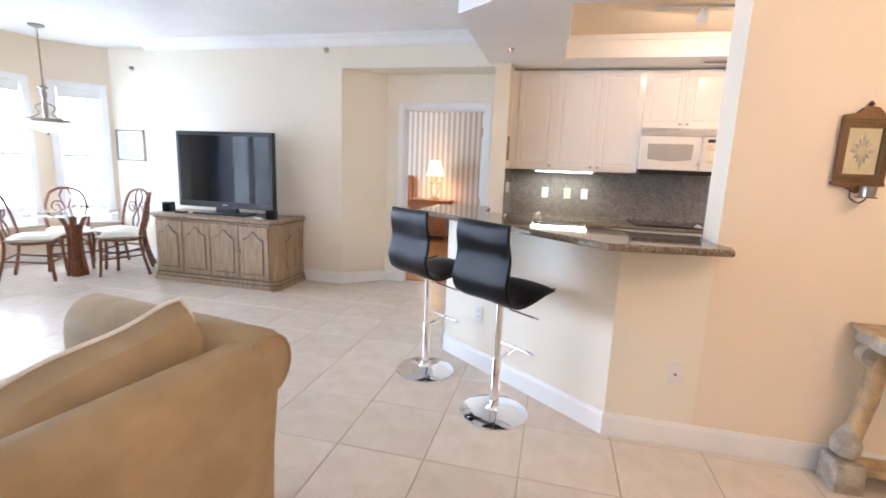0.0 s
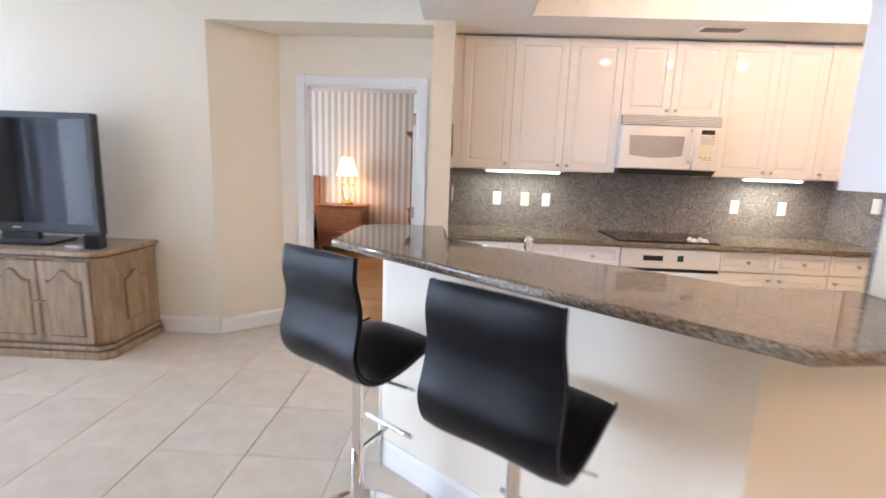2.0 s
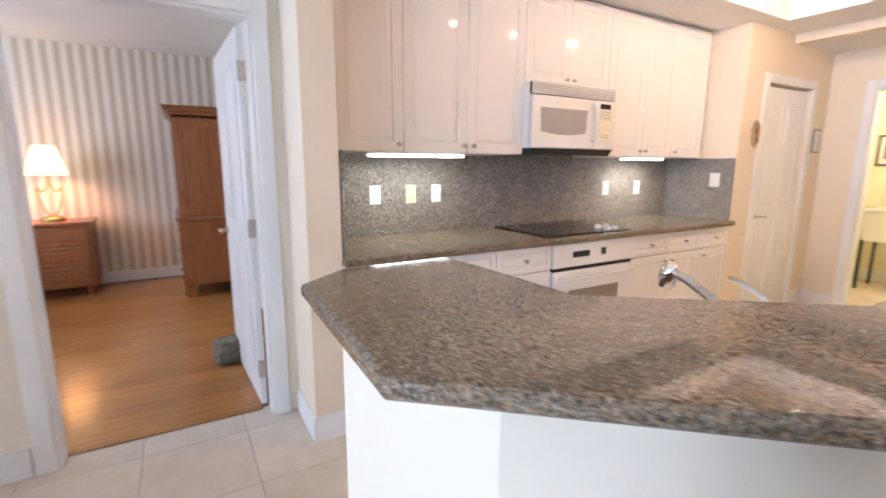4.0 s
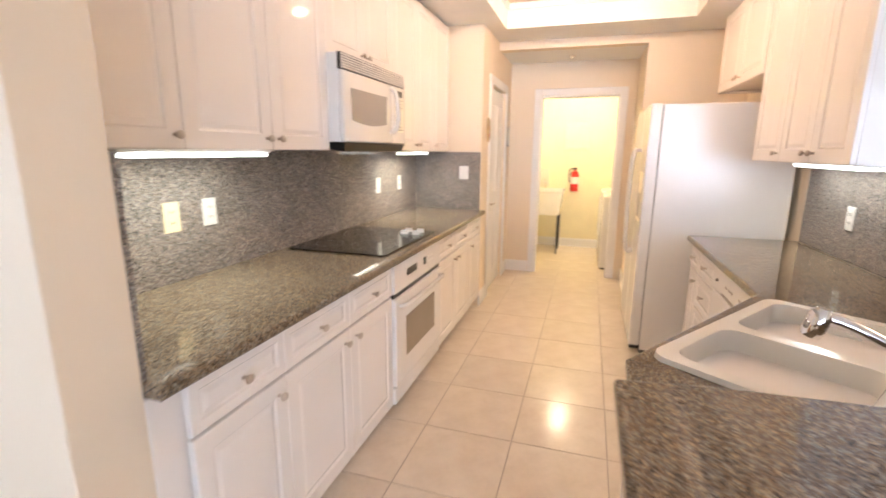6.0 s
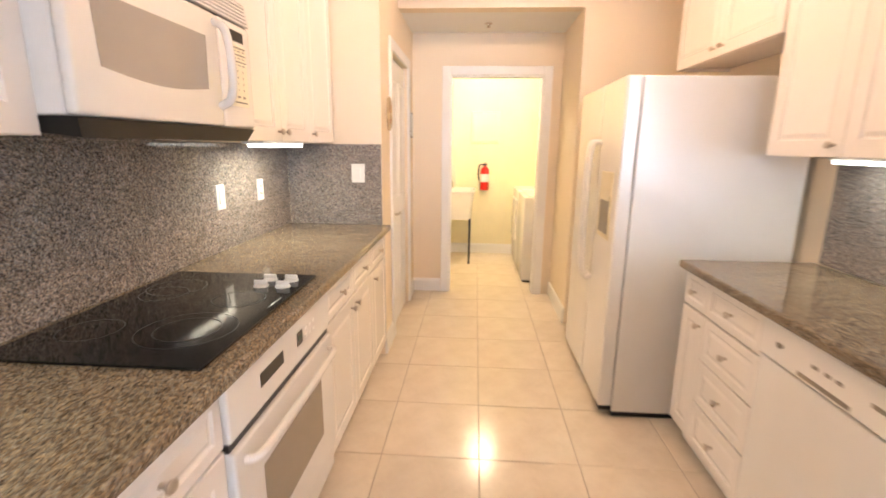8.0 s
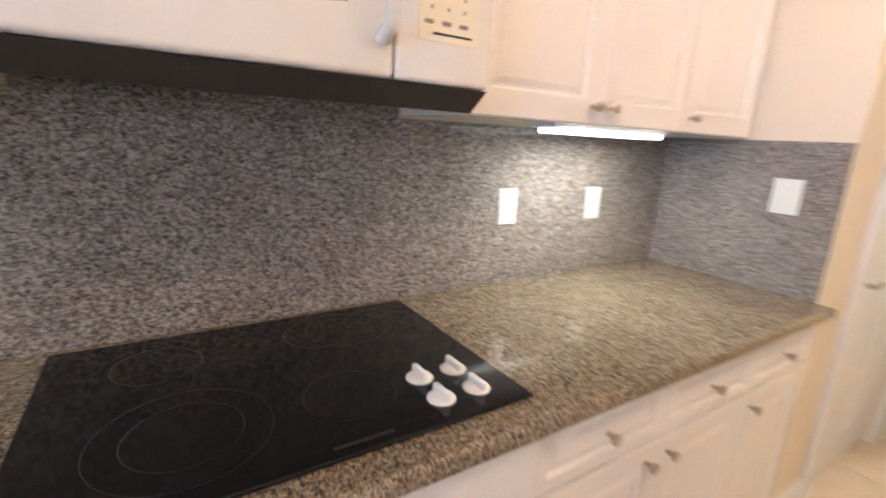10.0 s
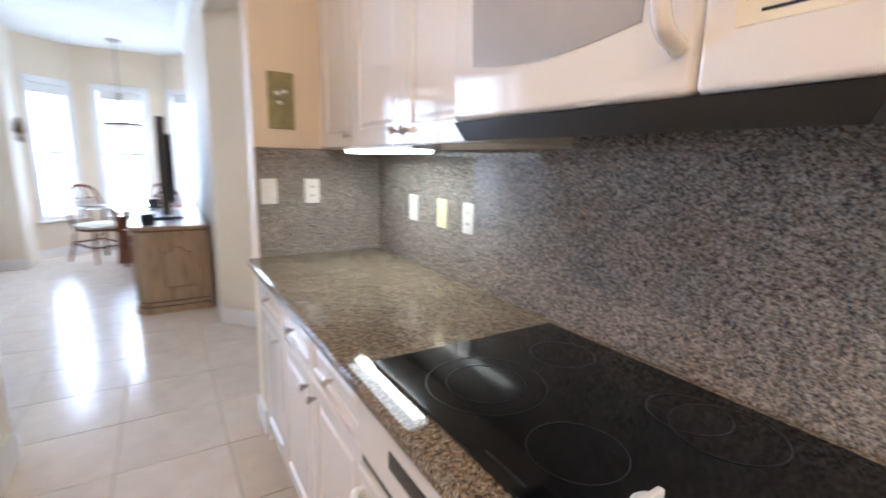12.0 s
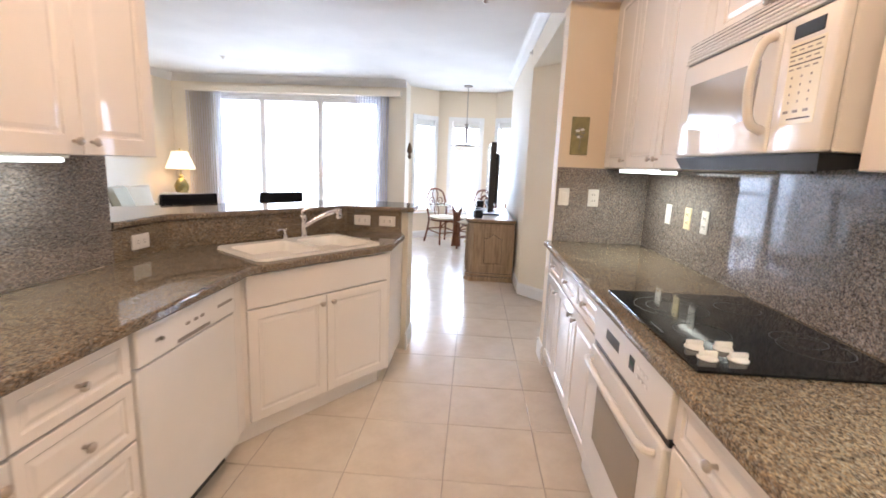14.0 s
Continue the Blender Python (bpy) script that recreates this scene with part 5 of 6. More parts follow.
# vertical blinds, stacked at both ends of the sliding door
def blind_stack(y0, y1, n):
    t = thing("vertical_blind", "grey fabric vertical blind, drawn to the side", "blind", pose(SL_X + 0.08, 0, 0), "vertical blinds")
    part("headrail", box(B(), -0.02, 0.02, y0, y1, 2.505, 2.535), PLATE, t)
    for i in range(n):
        y = y0 + (y1 - y0) * (i + 0.5) / n
        a = radians(62 + random.uniform(-5, 5))
        bm = B()
        c, s_ = math.cos(a), math.sin(a)
        pts = [(u * s_ - 0.006 * (1 - (u / 0.044) ** 2) * c, u * c + 0.006 * (1 - (u / 0.044) ** 2) * s_) for u in (-0.044, -0.022, 0, 0.022, 0.044)]
        lo = [bm.verts.new((px, y + py, 0.03)) for px, py in pts]
        hi = [bm.verts.new((px, y + py, 2.505)) for px, py in pts]
        for k in range(4):
            bm.faces.new((lo[k], lo[k + 1], hi[k + 1], hi[k]))
        r = bmesh.ops.extrude_face_region(bm, geom=list(bm.faces))
        bmesh.ops.translate(bm, vec=(0.0012, 0, 0), verts=[g for g in r["geom"] if isinstance(g, bmesh.types.BMVert)])
        bmesh.ops.recalc_face_normals(bm, faces=bm.faces)
        part("slat", bm, BLIND, t)


blind_stack(-0.16, 0.50, 15)
blind_stack(2.84, 3.42, 13)

# ---------------------------------------------------------------- media console and television
con = thing("media_console", "weathered oak sideboard with four arched-panel doors", "sideboard", pose(-4.115, 4.87, 0))
CW, CD, CH = 1.60, 0.57, 0.775


def chamf(o, x0=0.0, c=0.07):
    return [(-o, CD), (-o, -o + c), (c - o, -o), (CW - c + o, -o), (CW + o, c - o), (CW + o, CD)]


part("carcass", prism(B(), chamf(0.0), 0.10, 0.735), PINE, con)
part("plinth", prism(B(), chamf(0.03), 0.001, 0.055, 0.008), PINE, con)
part("base_groove", prism(B(), chamf(0.020), 0.056, 0.062), PINED, con, "dark glazed groove")
part("base_moulding", prism(B(), chamf(0.018), 0.063, 0.096, 0.010), PINE, con)
part("base_groove", prism(B(), chamf(0.010), 0.096, 0.104), PINED, con, "dark glazed groove")
part("top_moulding", prism(B(), chamf(0.015), 0.722, 0.742, 0.006), PINED, con)
part("top", prism(B(), chamf(0.035), 0.742, CH, 0.010), PINE, con)


def arch_panel(bm, x0, x1, z0, z1, yf, rise, th):
    xm = 0.5 * (x0 + x1)
    hw = 0.5 * (x1 - x0)
    pts = [(x0, z0), (x1, z0)]
    for i in range(13):
        u = 1 - 2 * i / 12
        s = abs(u)
        z = z1 + rise * (math.cos(math.pi * min(1, s / 0.72)) * 0.5 + 0.5 - (0.18 * math.sin(math.pi * max(0, (s - 0.72) / 0.28)) if s > 0.72 else 0))
        pts.append((xm + hw * u, z))
    loops = []
    for ins, d in ((0, th), (0.0, 0.002), (0.006, 0.0), (0.022, 0.0)):
        cx, cz = xm, 0.5 * (z0 + z1)
        loops.append([bm.verts.new((cx + (x - cx) * (1 - ins / hw), yf + d, cz + (z - cz) * (1 - 2 * ins / (z1 - z0)))) for x, z in pts])
    for a, b in zip(loops, loops[1:]):
        for i in range(len(a)):
            bm.faces.new((a[i], a[(i + 1) % len(a)], b[(i + 1) % len(b)], b[i]))
    bm.faces.new(loops[-1])
    bmesh.ops.recalc_face_normals(bm, faces=bm.faces)
    return bm


dw_ = (CW - 0.14) / 4
# dark plate behind the doors paints the shade of their gaps
part("gap_shade_plate", box(B(), 0.072, CW - 0.072, -0.004, -0.0005, 0.112, 0.708), PINED, con, "dark plate painting the shade in the gaps round the doors")
for i in range(4):
    x0 = 0.07 + i * dw_
    d = part("door", box(B(), x0 + 0.004, x0 + dw_ - 0.004, -0.018, -0.0045, 0.118, 0.702, 0.004), PINE, con)
    part("groove", arch_panel(B(), x0 + 0.052, x0 + dw_ - 0.052, 0.165, 0.575, -0.0205, 0.075, 0.002), PINED, d, "dark routed groove")
    part("raised_panel", arch_panel(B(), x0 + 0.064, x0 + dw_ - 0.064, 0.177, 0.565, -0.028, 0.070, 0.01), PINE, d)
    kx = x0 + dw_ - 0.03 if i % 2 == 0 else x0 + 0.03
    part("knob", lathe(B(), [(0.006, 0), (0.005, 0.012), (0.011, 0.018), (0.009, 0.026), (0.001, 0.028)], 10, pose(kx, -0.018, 0.42, 90)), BRASS, d, "", True)
    part("carved_apron", box(B(), x0 + 0.5 * dw_ - 0.05, x0 + 0.5 * dw_ + 0.05, -0.020, -0.005, 0.704, 0.718, 0.003), PINE, con)
sd_ = B()
panel(sd_, 0.11, CD - 0.05, 0.15, 0.69, 0.0, 0.012, 0.05)
bmesh.ops.transform(sd_, matrix=pose(CW + 0.003, 0, 0, 0, 0, 90), verts=sd_.verts)
part("side_frame", sd_, PINE, con)
bm = arch_panel(B(), 0.205, CD - 0.145, 0.225, 0.547, -0.006, 0.046, 0.004)
bmesh.ops.transform(bm, matrix=pose(CW + 0.004, 0, 0, 0, 0, 90), verts=bm.verts)
part("side_groove", bm, PINED, con, "dark routed groove")
bm = arch_panel(B(), 0.212, CD - 0.152, 0.232, 0.54, -0.013, 0.045, 0.012)
bmesh.ops.transform(bm, matrix=pose(CW + 0.004, 0, 0, 0, 0, 90), verts=bm.verts)
part("side_raised_panel", bm, PINE, con)

tv = thing("television", "large black flat-screen television on a stand", "television", pose(-3.298, 5.10, 0.776))
part("bezel", box(B(), -0.625, 0.625, 0.0, 0.07, 0.075, 0.93, 0.008, 2), BLACK, tv)
part("rear_housing", box(B(), -0.45, 0.45, 0.07, 0.12, 0.16, 0.80, 0.03, 2), BLACK, tv)
part("screen", box(B(), -0.585, 0.585, -0.0025, 0.002, 0.145, 0.885), SCREEN, tv, "dark glossy screen")
part("logo", box(B(), -0.03, 0.03, -0.003, 0.0, 0.105, 0.115), NICKEL, tv)
part("neck", box(B(), -0.14, 0.14, 0.01, 0.06, 0.015, 0.09, 0.008, 2), BLACK, tv)
part("stand", prism(B(), [(-0.34, -0.12), (0.34, -0.12), (0.30, 0.17), (-0.30, 0.17)], 0.001, 0.022, 0.006), BLACK, tv)
for x, y in ((-4.0, 5.02), (-2.62, 4.98)):
    s = thing("speaker", "small black cube speaker on the sideboard", "speaker", pose(x, y, 0.776, 0, 0, 12), "speakers")
    part("cabinet", box(B(), -0.05, 0.05, -0.05, 0.05, 0.001, 0.115 if x < -3 else 0.10, 0.006, 2), BLACK, s)
    part("grille", box(B(), -0.043, 0.043, -0.053, -0.05, 0.01, 0.10 if x < -3 else 0.09, 0.001), LEATHER, s)
cb = thing("cable", "white cable lying on the sideboard", "cable")
part("cord", tube(B(), smooth_line([(-3.92, 5.06, 0.782), (-3.84, 5.0, 0.80), (-3.78, 5.10, 0.784), (-3.70, 5.02, 0.784), (-3.62, 5.12, 0.784)], 6), 0.004, 6), PLATE, cb, "", True)
rm = thing("set_top_box", "small flat black box beside the television", "media box", pose(-3.80, 4.99, 0.776))
part("case", box(B(), -0.06, 0.06, -0.04, 0.04, 0.001, 0.022, 0.004), BLACK, rm)
rm = thing("remote_control", "white remote control by the speaker", "remote", pose(-2.76, 4.96, 0.776, 0, 0, 70))
part("case", box(B(), -0.02, 0.02, -0.07, 0.07, 0.001, 0.016, 0.004), PLATE, rm)
wall_plate(pose(-4.51, TV_Y - 0.0065, 1.16), "switch")

# ---------------------------------------------------------------- dining nook
TX, TY = -4.97, 4.65
dt = thing("dining_table", "round glass dining table on a brown rattan pedestal", "table", pose(TX, TY, 0))
part("tabletop", lathe(B(), [(0.435, 0.728), (0.445, 0.734), (0.435, 0.742)], 48), TABLEGLASS, dt, "clear glass top", True)
for k in range(4):
    a = radians(45 + 90 * k)
    part("leg", tube(B(), smooth_line([(0.085 * math.cos(a), 0.085 * math.sin(a), 0.001), (0.055 * math.cos(a), 0.055 * math.sin(a), 0.30), (0.06 * math.cos(a), 0.06 * math.sin(a), 0.55), (0.13 * math.cos(a), 0.13 * math.sin(a), 0.727)], 5), 0.024, 8), RATTAN, dt, "", True)
part("pedestal_core", lathe(B(), [(0.07, 0.001), (0.05, 0.25), (0.045, 0.45), (0.055, 0.60)], 14), RATTAN, dt, "", True)


def rattan_chair(m):
    t = thing("rattan_chair", "dark rattan dining chair with scrolled back and cream cushion", "chair", m, "chairs round the dining table")
    for sx in (-1, 1):
        part("front_leg", tube(B(), smooth_line([(sx * 0.21, -0.21, 0.001), (sx * 0.20, -0.19, 0.25), (sx * 0.19, -0.19, 0.43)], 4), 0.017, 8), RATTAN, t, "", True)
        part("back_leg", tube(B(), smooth_line([(sx * 0.23, 0.28, 0.001), (sx * 0.20, 0.22, 0.25), (sx * 0.19, 0.20, 0.45), (sx * 0.215, 0.24, 0.65), (sx * 0.17, 0.29, 0.88), (sx * 0.08, 0.315, 0.955), (0, 0.32, 0.965)], 5), 0.017, 8), RATTAN, t, "", True)
        part("stretcher", tube(B(), [(sx * 0.20, -0.19, 0.20), (sx * 0.20, 0.22, 0.24)], 0.012, 6), RATTAN, t, "", True)
        part("brace", tube(B(), smooth_line([(sx * 0.20, -0.19, 0.22), (sx * 0.15, -0.19, 0.36), (0, -0.19, 0.415)], 5), 0.011, 6), RATTAN, t, "", True)
        sp_ = []
        for i in range(22):
            a = i / 21 * 2.6 * math.pi
            r = 0.085 * (1 - 0.72 * i / 21)
            sp_.append((sx * (0.095 - r * math.cos(a) * 0.85), 0.27 + 0.07 * (0.12 - r * math.sin(a)), 0.73 + r * math.sin(a) * 1.05))
        part("scroll", tube(B(), sp_, 0.009, 6), RATTAN, t, "", True)
        part("splat", tube(B(), smooth_line([(sx * 0.02, 0.215, 0.45), (sx * 0.05, 0.24, 0.58), (sx * 0.015, 0.27, 0.70), (sx * 0.06, 0.305, 0.86), (sx * 0.03, 0.315, 0.95)], 5), 0.010, 6), RATTAN, t, "", True)
    part("cross_rail", tube(B(), [(-0.20, -0.19, 0.21), (0.20, -0.19, 0.21)], 0.012, 6), RATTAN, t, "", True)
    part("cross_rail", tube(B(), [(-0.205, 0.22, 0.25), (0.205, 0.22, 0.25)], 0.012, 6), RATTAN, t, "", True)
    part("seat_ring", tube(B(), [(0.225 * math.cos(2 * math.pi * i / 20), 0.005 + 0.22 * math.sin(2 * math.pi * i / 20), 0.425) for i in range(20)], 0.016, 6, True), RATTAN, t, "", True)
    part("cushion", puff(B(), -0.22, 0.22, -0.22, 0.22, 0.43, 0.505), SEAT, t, "cream padded seat", True)
    return t


ch = rattan_chair(pose(-4.66, 4.97, 0, 0, 0, -48))
for cx, cy, rz in ((-5.22, 4.40, 128), (-5.42, 4.93, 52), (-4.98, 5.22, -4)):
    copy_thing(ch, pose(cx, cy, 0, 0, 0, rz))

pd = thing("pendant_lamp", "pewter pendant lamp with an alabaster glass bowl", "lamp", pose(-5.32, 4.74, 0))
part("canopy", lathe(B(), [(0.075, CEIL_Z - 0.001), (0.07, CEIL_Z - 0.02), (0.02, CEIL_Z - 0.035)], 24), PEWTER, pd, "", True)
part("rod", tube(B(), [(0, 0, CEIL_Z - 0.03), (0, 0, 2.10)], 0.006, 8), PEWTER, pd, "", True)
part("stem", lathe(B(), [(0.006, 2.14), (0.05, 2.12), (0.02, 2.09), (0.035, 2.04), (0.02, 1.98), (0.028, 1.86), (0.015, 1.74)], 16), PEWTER, pd, "", True)
for k in range(3):
    a = radians(120 * k + 20)
    part("arm", tube(B(), smooth_line([(0.02 * math.cos(a), 0.02 * math.sin(a), 1.95), (0.10 * math.cos(a), 0.10 * math.sin(a), 1.90), (0.07 * math.cos(a), 0.07 * math.sin(a), 1.82), (0.20 * math.cos(a), 0.20 * math.sin(a), 1.755)], 5), 0.007, 6), PEWTER, pd, "", True)
part("rim", lathe(B(), [(0.225, 1.735), (0.235, 1.745), (0.235, 1.765), (0.225, 1.77)], 36), PEWTER, pd, "", True)
part("bowl", lathe(B(), [(0.222, 1.74), (0.18, 1.69), (0.10, 1.645), (0.02, 1.625)], 36), BOWL, pd, "frosted alabaster glass bowl", True)
part("finial", lathe(B(), [(0.012, 1.628), (0.02, 1.61), (0.004, 1.585)], 12), PEWTER, pd, "", True)


def picture(name, m, w, h, fw, frame_mat, mat_board, inner, label, iw, ih):
    t = thing(name, label, "picture", m)
    part("frame", prism(B(), [(-w / 2, -h / 2), (w / 2, -h / 2), (w / 2, h / 2), (-w / 2, h / 2)], 0.0, 0.022, 0, ([(-w / 2 + fw, -h / 2 + fw), (w / 2 - fw, -h / 2 + fw), (w / 2 - fw, h / 2 - fw), (-w / 2 + fw, h / 2 - fw)],)), frame_mat, t)
    part("mat_board", box(B(), -w / 2 + fw, w / 2 - fw, -h / 2 + fw, h / 2 - fw, 0.002, 0.008), mat_board, t)
    part("print", box(B(), -iw / 2, iw / 2, -ih / 2, ih / 2, 0.008, 0.010), inner, t)
    return t


picture("wall_picture", pose(-5.26, 5.748, 1.535, 90), 0.46, 0.41, 0.022, GREYF, PAPER, SEA, "framed pale blue print in the dining nook", 0.34, 0.29)
picture("wall_picture", pose(-2.98, LEFT_Y + 0.002, 1.22, 90, 0, 180), 0.62, 0.46, 0.03, DARKF, PAPER, SEA, "framed blue seascape above the sage sofa", 0.44, 0.30)
tm = thing("wall_sconce", "small dark wall ornament beside the bay window", "ornament", pose(-5.20, 3.70, 1.62, 0, 0, 180))
part("bracket", lathe(B(), [(0.012, -0.14), (0.035, -0.10), (0.02, -0.05), (0.05, 0.0), (0.035, 0.08), (0.012, 0.15)], 12, Matrix.Translation((0, -0.05, 0))), BRONZE, tm, "", True)

# balcony chair and railing in the glare
rl = thing("balcony_railing", "white balcony railing in bright haze", "railing", pose(-8.5, 0, 0))
part("top_rail", box(B(), -0.03, 0.03, -0.4, 3.4, 0.98, 1.03), FACADE, rl)
for i in range(30):
    part("baluster", box(B(), -0.01, 0.01, -0.35 + i * 0.128, -0.33 + i * 0.128, -0.06, 0.98), FACADE, rl)

# ---------------------------------------------------------------- entry wall: mirror sconce and console table
ms = thing("mirror_sconce", "carved bronze mirror sconce with an etched flower", "mirror", pose(1.665, 3.046, 1.555, 90) @ Matrix.Diagonal((0.82, 1, 1, 1)))
fw, fh = 0.115, 0.135
part("frame", prism(B(), [(-fw, -fh), (fw, -fh), (fw + 0.005, fh), (-fw - 0.005, fh)], 0.0, 0.03, 0.004, ([(-0.085, -0.10), (0.085, -0.10), (0.085, 0.10), (-0.085, 0.10)],)), BRONZE, ms)
part("crest", prism(B(), [(-0.12, fh), (0.12, fh), (0.115, fh + 0.02), (0.06, fh + 0.028), (0.035, fh + 0.05), (0, fh + 0.058), (-0.035, fh + 0.05), (-0.06, fh + 0.028), (-0.115, fh + 0.02)], 0.0, 0.028, 0.003), BRONZE, ms)
part("finial", lathe(B(), [(0.006, 0), (0.014, 0.012), (0.004, 0.024)], 10, pose(0, fh + 0.056, 0.012, -90)), BRONZE, ms, "", True)
part("apron", prism(B(), [(-0.12, -fh), (-0.125, -fh - 0.015), (-0.05, -fh - 0.025), (0, -fh - 0.05), (0.05, -fh - 0.025), (0.125, -fh - 0.015), (0.12, -fh)], 0.0, 0.026, 0.003), BRONZE, ms)
gl = part("mirror_glass", box(B(), -0.085, 0.085, -0.10, 0.10, 0.004, 0.010), MIRROR, ms, "mirror glass with etched flower")
for k in range(12):
    a = radians(30 * k)
    L_ = 0.075 if k % 3 == 0 else 0.055
    bm = B()
    pts = [(0.018, 0), (L_ * 0.6, 0.008), (L_, 0), (L_ * 0.6, -0.008)]
    f = bm.faces.new([bm.verts.new((0.8 * (x * math.cos(a) - y * math.sin(a)), 1.2 * (x * math.sin(a) + y * math.cos(a)), 0.0108)) for x, y in pts])
    part("etched_petal", bm, GREYST, gl)
for k in range(40):
    s = k / 40 * 4
    i, u = int(s), s - int(s)
    c = [(-0.10, -0.118), (0.10, -0.118), (0.10, 0.118), (-0.10, 0.118)]
    x = c[i][0] + (c[(i + 1) % 4][0] - c[i][0]) * u
    y = c[i][1] + (c[(i + 1) % 4][1] - c[i][1]) * u
    part("bead", lathe(B(), [(0.001, 0.026), (0.006, 0.031), (0.001, 0.036)], 6, Matrix.Translation((x, y, 0))), BRONZE, ms, "", True)
part("candle_arm", tube(B(), smooth_line([(-0.02, -0.17, 0.01), (-0.03, -0.205, 0.03), (-0.005, -0.225, 0.06), (0.02, -0.205, 0.07)], 5), 0.004, 6), BRONZE, ms, "", True)
cc = part("candle_cup", lathe(B(), [(0.032, -0.0), (0.034, 0.045), (0.030, 0.045), (0.028, 0.004)], 18, pose(0.02, -0.197, 0.07, -90)), PEWTER, ms, "small metal candle cup", True)
part("drip_plate", lathe(B(), [(0.042, -0.004), (0.044, 0.0), (0.002, 0.001)], 18, pose(0.02, -0.198, 0.07, -90)), BRONZE, cc, "", True)

ctb = thing("console_table", "carved gilt and silver console table against the wall", "console table", pose(2.45, 2.85, 0))
top = [(-0.70, 0.19), (-0.70, -0.02), (-0.64, -0.10), (-0.50, -0.14), (-0.30, -0.13), (0, -0.17), (0.30, -0.13), (0.50, -0.14), (0.64, -0.10), (0.70, -0.02), (0.70, 0.19)]
part("tabletop", prism(B(), top, 0.75, 0.775, 0.008), GOLDW, ctb)
part("apron", prism(B(), [(x * 0.96, y * 0.9 + 0.008) for x, y in top], 0.69, 0.75, 0.006), GREYST, ctb)
for sx in (-1, 1):
    lg = B()
    line = smooth_line([(sx * 0.63, 0.10, 0.69), (sx * 0.62, 0.09, 0.60), (sx * 0.625, 0.09, 0.46), (sx * 0.65, 0.08, 0.34), (sx * 0.67, 0.07, 0.24), (sx * 0.67, 0.08, 0.15)], 5)
    tube(lg, line, 0.042, 10, False, 0.85)
    part("leg", lg, GOLDW, ctb, "curved carved leg", True)
    part("scroll", lathe(B(), [(0.012, -0.03), (0.05, -0.025), (0.05, 0.025), (0.012, 0.03)], 18, pose(sx * 0.65, 0.09, 0.655, 90)), GREYST, ctb, "", True)
    part("acanthus", lathe(B(), [(0.01, 0), (0.055, 0.03), (0.06, 0.08), (0.035, 0.14), (0.01, 0.17)], 12, pose(sx * 0.685, 0.07, 0.15)), GREYST, ctb, "", True)
    part("foot_block", box(B(), sx * 0.68 - 0.06, sx * 0.68 + 0.06, 0.0, 0.15, 0.001, 0.15, 0.012, 2), GREYST, ctb, "", True)
part("lower_shelf", prism(B(), [(-0.615, 0.14), (-0.615, 0.02), (-0.30, -0.04), (0, -0.08), (0.30, -0.04), (0.615, 0.02), (0.615, 0.14)], 0.10, 0.135, 0.006), GOLDW, ctb)

# ---------------------------------------------------------------- kitchen extras
aq = thing("wall_plaque", "small green botanical plaque on the wall", "plaque", pose(KX0 + 0.002, 5.60, 1.635, 90, 0, 90))
part("board", box(B(), -0.058, 0.058, -0.125, 0.125, 0.0, 0.010, 0.003), ARTG, aq)
for i in range(7):
    a = radians(51 * i)
    part("leaf", lathe(B(), [(0.001, 0.009), (0.016, 0.012), (0.001, 0.014)], 8, Matrix.Translation((0.02 * math.cos(a), 0.02 + 0.028 * math.sin(a), 0)) @ Matrix.Diagonal((1, 0.6, 1, 1)) @ Matrix.Rotation(a, 4, "Z")), PAPER if i % 2 else STONEW, aq)
part("stem", tube(B(), [(0, -0.09, 0.011), (0.006, -0.04, 0.012), (0, 0.01, 0.011)], 0.003, 6), STONEW, aq)
op = thing("oval_plaque", "oval painted plate hung on the pantry wall", "plaque", pose(3.40, TV_Y - 0.002, 1.625, 90))
part("plate", lathe(B(), [(0.085, 0.0), (0.085, 0.014), (0.07, 0.022), (0.06, 0.013), (0.001, 0.012)], 28, Matrix.Diagonal((0.6, 1.3, 1, 1))), GOLDW, op, "", True)
for dx, dy, r, mt in ((0.0, 0.02, 0.022, RED), (-0.012, -0.02, 0.018, ARTG), (0.012, -0.045, 0.014, RED), (0.008, 0.055, 0.013, ARTG)):
    part("painted_flower", lathe(B(), [(r, 0.0125), (r, 0.0145), (0.001, 0.016)], 14, Matrix.Translation((dx, dy, 0)) @ Matrix.Diagonal((0.7, 1, 1, 1))), mt, op, "", True)
cl = thing("wall_calendar", "small grey framed chart beside the pantry door", "chart", pose(4.50, TV_Y - 0.002, 1.60, 90))
part("sheet", box(B(), -0.07, 0.07, -0.11, 0.11, 0, 0.010, 0.002), PEWTER, cl)
part("paper", box(B(), -0.055, 0.055, -0.095, 0.095, 0.010, 0.0115), PAPER, cl)

